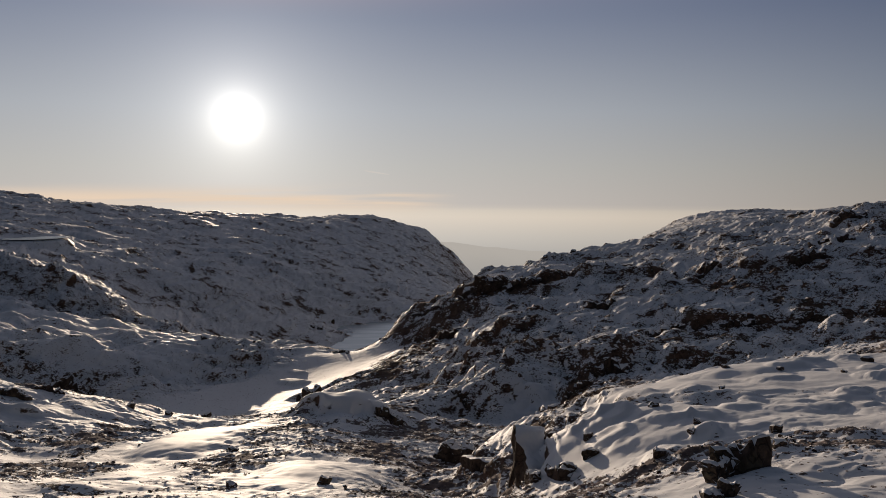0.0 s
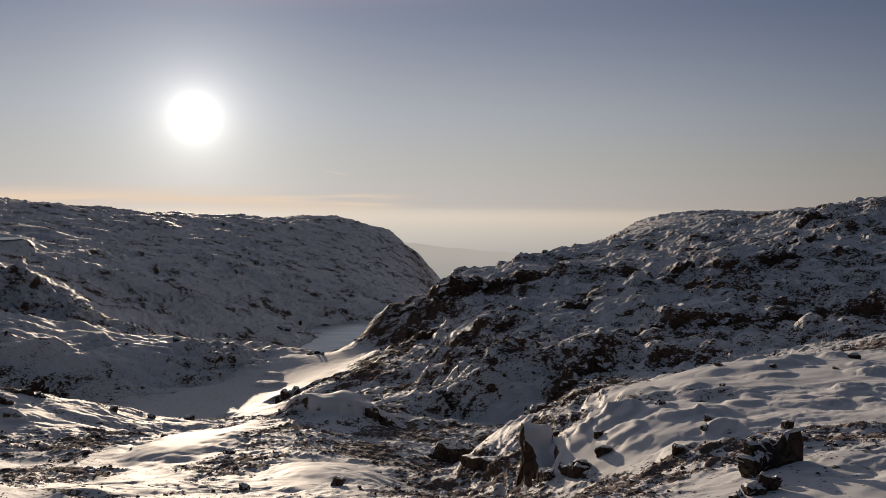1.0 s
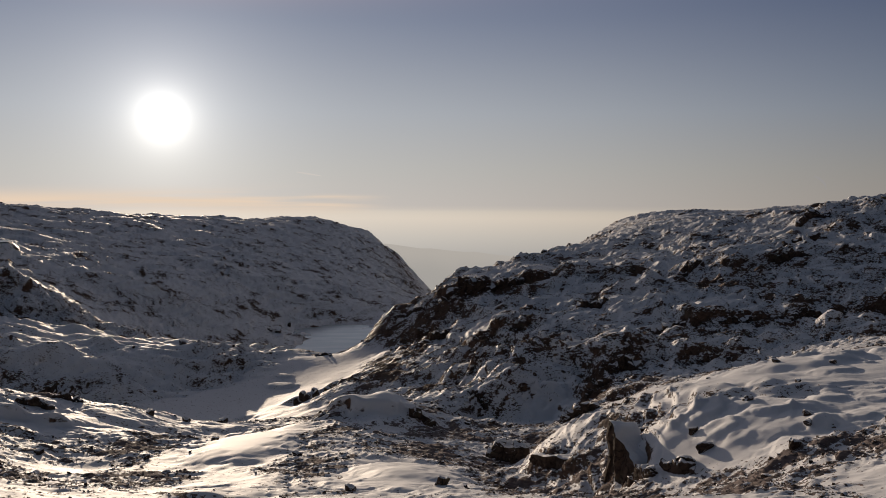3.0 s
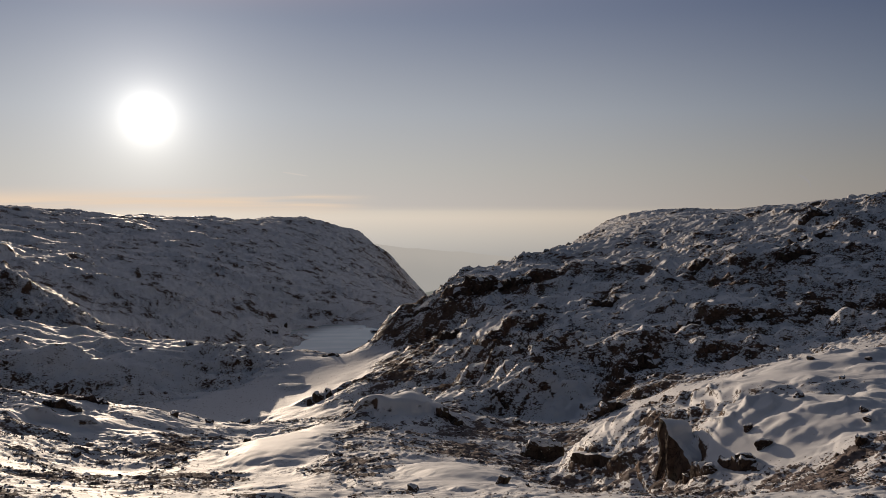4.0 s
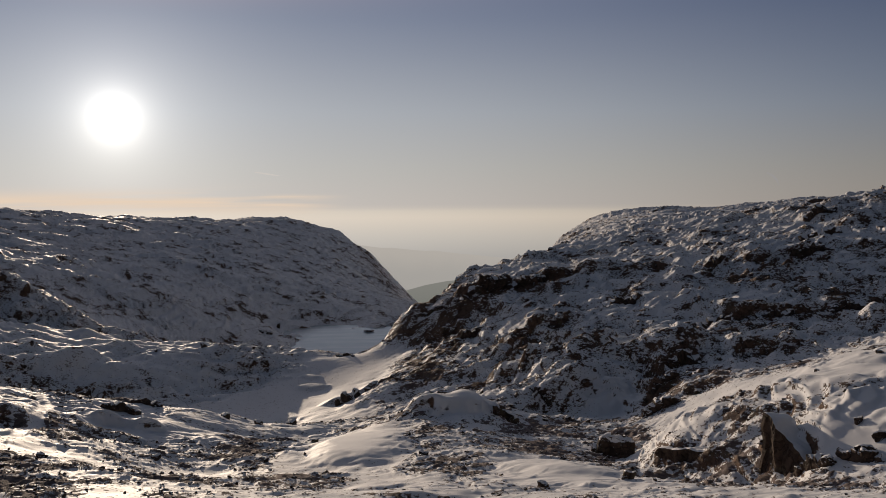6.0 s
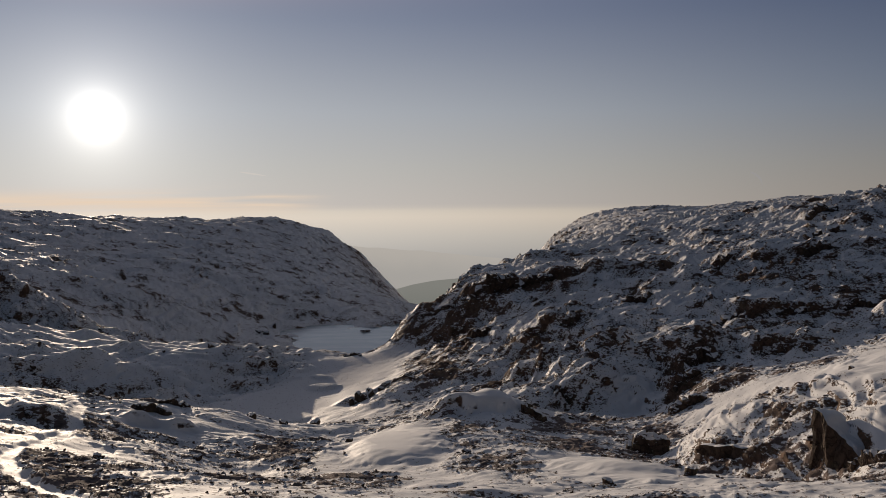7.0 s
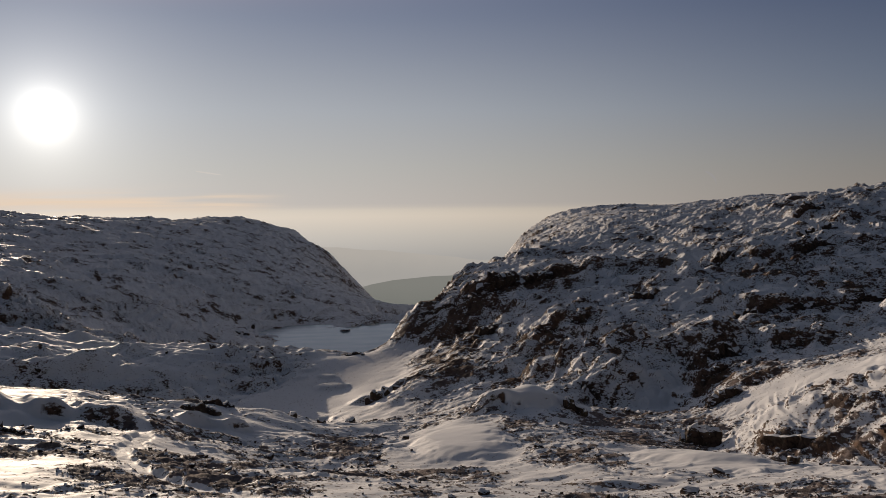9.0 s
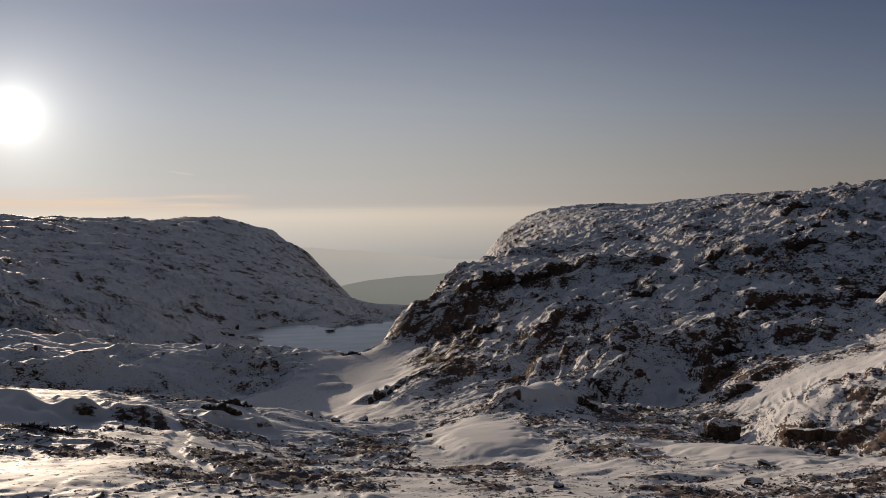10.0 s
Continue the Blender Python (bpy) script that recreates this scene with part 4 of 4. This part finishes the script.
def sheer_rock(name, x, y, length, height, deep, turn, base, climb, profile, seed, label):
    """One great block with a sheer broken face under a lid of snow. climb: how its bed rises along it; profile: the share of its height along it."""
    rng = random.Random(seed)
    bm = bmesh.new()
    for share, h in profile:
        px = share * length
        for py, k in ((-0.12 * deep * rng.random(), 0.0), (0.10 * deep * rng.random(), 1.0), (deep, 0.9), (deep, 0.0)):
            bm.verts.new((px + rng.uniform(-0.06, 0.06), py, h * k * height + climb * px - (0.5 if k == 0 else 0)))
    bm.verts.ensure_lookup_table()
    for i in range(len(profile) - 1):
        for j in range(4):
            a, b = i * 4 + j, i * 4 + (j + 1) % 4
            bm.faces.new([bm.verts[n] for n in (a, b, b + 4, a + 4)])
    for i in (0, len(profile) - 1):
        bm.faces.new([bm.verts[i * 4 + j] for j in range(4)])
    bmesh.ops.recalc_face_normals(bm, faces=bm.faces[:])
    bmesh.ops.triangulate(bm, faces=bm.faces[:])
    for _ in range(3):
        bmesh.ops.subdivide_edges(bm, edges=[e for e in bm.edges if e.calc_length() > 0.3], cuts=1, use_grid_fill=True)
        bmesh.ops.triangulate(bm, faces=bm.faces[:])
    for v in bm.verts:
        plate = noise.noise((v.co.x * 1.3, v.co.y * 1.3, v.co.z * 0.5 + seed))
        v.co.y += 0.35 * round(plate * 3) / 3 + 0.06 * noise.noise(v.co * 3.5)
        v.co.x += 0.10 * noise.noise((v.co.z * 2.2, v.co.y, seed))
        v.co.z += 0.10 * noise.noise((v.co.x * 2.5, v.co.y * 2, 3.0))
    ob = new(name, as_mesh(name, bm.copy(), ROCK))
    ob.location, ob.rotation_euler = (x, y, base), (0, 0, radians(turn))
    part("snow_cap", cap_of(bm, 0.10), SNOW, ob, "thick cap of snow", True)
    bm.free()
    return tagged(ob, label, "rock outcrop")


# x, y, width, height, turn, label, upright faces or round ones, where the highest point is
CRAGS = [
    (5.0, 45.6, 3.0, 0.9, -85, "low broken crag below the snow mound", True), (6.3, 43.2, 2.6, 0.9, -70, "low broken crag below the snow mound", True),
    (0.9, 69.2, 3.2, 2.7, -10, "dark crag of upright rock teeth"),
    (15.6, 91.4, 4.0, 1.2, -20, "overhanging dark rock beside a deep hollow", True),
    (10.9, 29.6, 2.8, 1.6, 30, "large black split boulder beside a snow drift"), (-20.4, 127.2, 3.6, 2.2, 8, "big snow-capped boulder on the pond shore"),
    (-60.5, 131.5, 4.0, 2.8, 20, "upright boulder on the shaded bank above the pond"), (-42.6, 81.6, 3.4, 1.1, -5, "rust-brown outcrop on the crest of the rise", True),
    (-41.2, 86.5, 3.0, 0.9, 10, "rust-brown outcrop on the crest of the rise", True), (-5.4, 83.4, 2.6, 1.5, 4, "dark ledge under a table of snow", True),
    (7.0, 164.5, 9.0, 2.4, -8, "dark brown cliff at the hill's lower corner", True, 0.2), (16.0, 162.5, 8.0, 2.0, -10, "dark brown cliff band under snow", True, -0.3),
    (-3.0, 168.0, 8.0, 1.5, -40, "bare brown rock face above the lake outlet"), (0.8, 144.0, 4.0, 2.2, 0, "square dark rock block with a snow cap", True),
    (31.0, 111.5, 6.0, 1.7, -5, "dark rock band across the hillside", True), (39.0, 110.5, 5.0, 1.6, 0, "dark rock band across the hillside", True),
    (50.0, 109.5, 6.5, 1.8, -4, "dark rock band across the hillside", True), (62.0, 139.0, 7.0, 2.0, -10, "dark rock band across the hillside", True),
    (46.0, 143.0, 4.0, 1.8, -5, "dark rock band across the hillside", True), (2.2, 99.0, 3.0, 1.0, -40, "cracked rock at the end of a rounded knoll"),
    (20.0, 98.0, 4.0, 1.8, -3, "low dark rock ledge beside a hollow", True), (10.5, 81.5, 3.4, 1.5, -8, "overhanging dark slab at the hollow's edge", True),
    (-51.5, 54.0, 2.4, 0.5, 8, "low brown outcrop among snowy heath"), (-20.5, 167.0, 3.4, 0.8, 3, "low wall of brown rocks at the lake outlet"),
    (83.0, 172.0, 8.0, 2.4, -10, "dark rock band across the hillside", True), (70.0, 150.0, 7.0, 2.2, -8, "dark rock band across the hillside", True),
    (-47.2, 163.8, 1.8, 1.1, 60, "pointed rock on the shaded ridge"), (25.0, 132.0, 5.0, 1.8, -6, "dark rock band across the hillside", True),
]
for k, (x, y, width, height, turn, label, *style) in enumerate(CRAGS):
    outcrop(x, y, width, height, turn, 500 + k, label, *style)

WEDGE = ((-0.5, 1.0), (-0.32, 0.97), (-0.1, 0.66), (0.14, 0.52), (0.3, 0.34), (0.5, 0.2))
LEVEL_WALL = ((-0.5, 0.8), (-0.42, 1.05), (-0.2, 0.95), (0.0, 1.0), (0.15, 0.85), (0.35, 0.9), (0.5, 0.55))
sheer_rock("rock_wedge", 4.75, 47.9, 5.0, 3.4, 1.8, -80, 2.7, 0.0, WEDGE, 61, "great black wedge of rock with a sheer face")
sheer_rock("rock_wall", 2.6, 57.6, 6.4, 1.45, 1.8, -67, 0.15, 0.25, LEVEL_WALL, 65, "dark cracked rock wall along the foot of the mound")

for x, y, size in [
    (8.2, 26.4, 0.6), (8.9, 26.8, 0.8), (9.4, 27.0, 0.9), (11.3, 30.4, 1.3), (6.7, 43.5, 1.0), (8.0, 44.0, 0.9), (16.5, 40.5, 0.7), (13.6, 43.5, 0.6), (10.2, 38.5, 0.8),
    (12.8, 42.0, 0.5), (33.0, 64.0, 1.0), (25.0, 61.0, 0.6), (28.5, 58.5, 0.5), (-17.5, 36.5, 0.9), (-27.0, 36.5, 0.6), (-6.5, 45.0, 0.8), (-11.5, 44.5, 0.7),
    (-16.0, 63.0, 0.8), (-13.5, 57.0, 0.6), (-28.0, 66.0, 0.6), (-24.5, 75.0, 0.7), (-34.0, 90.0, 1.5), (-31.0, 93.0, 1.1), (-27.5, 96.0, 1.3), (-62.0, 127.0, 1.6),
    (-17.5, 129.5, 1.2), (-19.0, 165.0, 0.9), (-46.0, 312.0, 2.6), (-49.5, 314.0, 3.0),
    (-38.5, 169.0, 0.7), (-31.0, 168.0, 0.7), (-55.0, 158.0, 0.8), (-70.0, 160.0, 0.8), (16.4, 63.9, 0.6), (22.0, 64.0, 0.7), (27.5, 69.5, 1.3), (7.6, 57.4, 0.5), (8.3, 46.4, 0.6), (10.5, 51.0, 0.4), (12.5, 48.5, 0.7), (18.0, 53.0, 0.5), (-6.0, 106.0, 1.3), (-11.0, 100.0, 1.1), (2.5, 88.0, 1.0), (-3.0, 92.0, 0.9),
]:
    boulder(x, y, size)

boulder(-44.5, 336.0, 1.3, 3.2, 10, "upright dark stone at the lake's far shore", "standing_stone", "standing stones by the lake")
islet = boulder(-9.0, 330.0, 4.5, 0.35, 0, "low snow-dusted rock islet in the lake", "rock_islet", "rocks in the lake")
islet.location.z = -33.4

# further boulders strewn over the slopes
rng = random.Random(9)
placed = 0
while placed < 100:
    y = math.exp(rng.uniform(math.log(34), math.log(210)))
    x = rng.uniform(min(-0.5 * y, -38 - 0.27 * y), max(0.5 * y, -36 + 0.85 * y))
    if on_sheet(x, y)[1][0] < 0.30 + 0.2 * rng.random() or pond(np.array([x]), np.array([y]))[0] > 0.3:
        continue
    boulder(x, y, rng.uniform(0.35, 0.7) * (0.7 + y / 130), rng.uniform(0.6, 1.0), rng=rng)
    placed += 1


# ---- loose stones and heath, past counting ----
def strewn(name, shapes, count, keep, size, material, label, category, seed, reach):
    """Many small pieces in one mesh. keep: how bare the ground must be; size: from and to, in metres."""
    rng = np.random.default_rng(seed)
    places, faces, total, start = [], [], 0, 0
    y = np.exp(rng.uniform(math.log(24), math.log(reach), count * 8))
    low, high = np.minimum(-0.53 * y, -40 - 0.27 * y), np.maximum(0.53 * y, -39 + 0.88 * y)
    x = low + (high - low) * rng.random(len(y))
    z, bare = on_sheet(x, y)
    good = np.flatnonzero((bare > keep * rng.uniform(0.7, 1.3, len(y))) & (pond(x, y) < 0.3))[:count]
    for pick in range(len(shapes)):
        mine = good[pick::len(shapes)]
        verts, tris = shapes[pick]
        turn = rng.uniform(0, 2 * math.pi, len(mine))
        scale = rng.uniform(*size, len(mine)) * (0.6 + y[mine] / 100) * rng.choice([0.7, 1.0, 1.0, 1.5], len(mine))
        c, s = np.cos(turn) * scale, np.sin(turn) * scale
        px = x[mine, None] + verts[None, :, 0] * c[:, None] - verts[None, :, 1] * s[:, None]
        py = y[mine, None] + verts[None, :, 0] * s[:, None] + verts[None, :, 1] * c[:, None]
        pz = z[mine, None] + (verts[None, :, 2] - 0.08) * scale[:, None] * rng.uniform(0.6, 1.1, len(mine))[:, None]
        places.append(np.stack([px, py, pz], axis=-1).reshape(-1, 3))
        faces.append((tris[None] + (start + np.arange(len(mine)) * len(verts))[:, None, None]).reshape(-1, 3))
        start += len(mine) * len(verts)
    mesh = bpy.data.meshes.new(name)
    fill_mesh(mesh, np.concatenate(places), np.concatenate(faces), smooth=False)
    mesh.materials.append(material)
    return tagged(new(name, mesh), label, category, kind="stuff")


def shape_of(bm):
    bmesh.ops.triangulate(bm, faces=bm.faces[:])
    bm.verts.index_update()
    out = np.array([v.co for v in bm.verts]), np.array([[v.index for v in f.verts] for f in bm.faces])
    bm.free()
    return out


def tuft_shape(rng):
    """A low bush: a ring of leaning twigs, each a thin three-sided spike."""
    verts, tris = [], []
    for k in range(6):
        a, lean = rng.uniform(0, 6.28), rng.uniform(0.2, 0.65)
        tip = (math.cos(a) * lean, math.sin(a) * lean, rng.uniform(0.25, 0.6))
        base = len(verts)
        for j in range(3):
            b = a + j * 2.1
            verts.append((math.cos(a) * 0.2 + math.cos(b) * 0.22, math.sin(a) * 0.2 + math.sin(b) * 0.22, -0.05))
        verts.append(tip)
        tris += [(base, base + 1, base + 3), (base + 1, base + 2, base + 3), (base + 2, base, base + 3)]
    return np.array(verts), np.array(tris)


stone_shapes = []
for k in range(8):
    rng = random.Random(800 + k)
    stone_shapes.append(shape_of(rock_hull(rng, 1.0, rng.uniform(0.7, 1.0), rng.uniform(0.5, 0.9), 11, 0.5)))
strewn("loose_stones", stone_shapes, 9000, 0.30, (0.06, 0.19), ROCK, "scattered dark stones poking through the snow", "stones", 4, 260)
strewn("heath_tufts", [tuft_shape(random.Random(900 + k)) for k in range(6)], 22000, 0.34, (0.06, 0.13), HEATH, "low brown heath tufts standing out of the snow", "heath", 5, 150)


# a short vapour trail and a small wisp, low over the far hills
def wisp(name, nodes, thick, colour, label):
    """A thin streak of vapour far away, its daylight given as a glow of its own: bearing and height in degrees along
    it.
    """
    bm = bmesh.new()
    rows = []
    for k in range(15):
        f = k / 14 * (len(nodes) - 1)
        a, b = nodes[int(min(f, len(nodes) - 2))], nodes[int(min(f, len(nodes) - 2)) + 1]
        f -= int(min(f, len(nodes) - 2))
        bearing, height = radians(a[0] + (b[0] - a[0]) * f), radians(a[1] + (b[1] - a[1]) * f)
        wide = thick * math.sin(math.pi * min(1, 0.12 + 0.85 * k / 14)) ** 0.8
        rows.append([bm.verts.new((math.sin(bearing + t) * 4700, math.cos(bearing + t) * 4700, 20 + 4700 * (math.tan(height) + s))) for s, t in ((-wide, -0.5 * wide), (wide, 0.5 * wide))])
    for a, b in zip(rows, rows[1:]):
        bm.faces.new((a[0], b[0], b[1], a[1]))
    return tagged(new(name, as_mesh(name, bm, far_glow(name + "_glow", colour))), label, "cloud", kind="structure")


wisp("vapour_trail", [(-5.4, 1.78), (-3.7, 1.52)], 0.00085, (0.60, 0.56, 0.52), "short pale vapour trail in the sky")
wisp("cloud_wisp", [(28.48, 1.5), (28.83, 1.31), (29.12, 1.01), (29.23, 0.64)], 0.0011, (0.315, 0.30, 0.295), "small faint wisp of cloud in the sky")
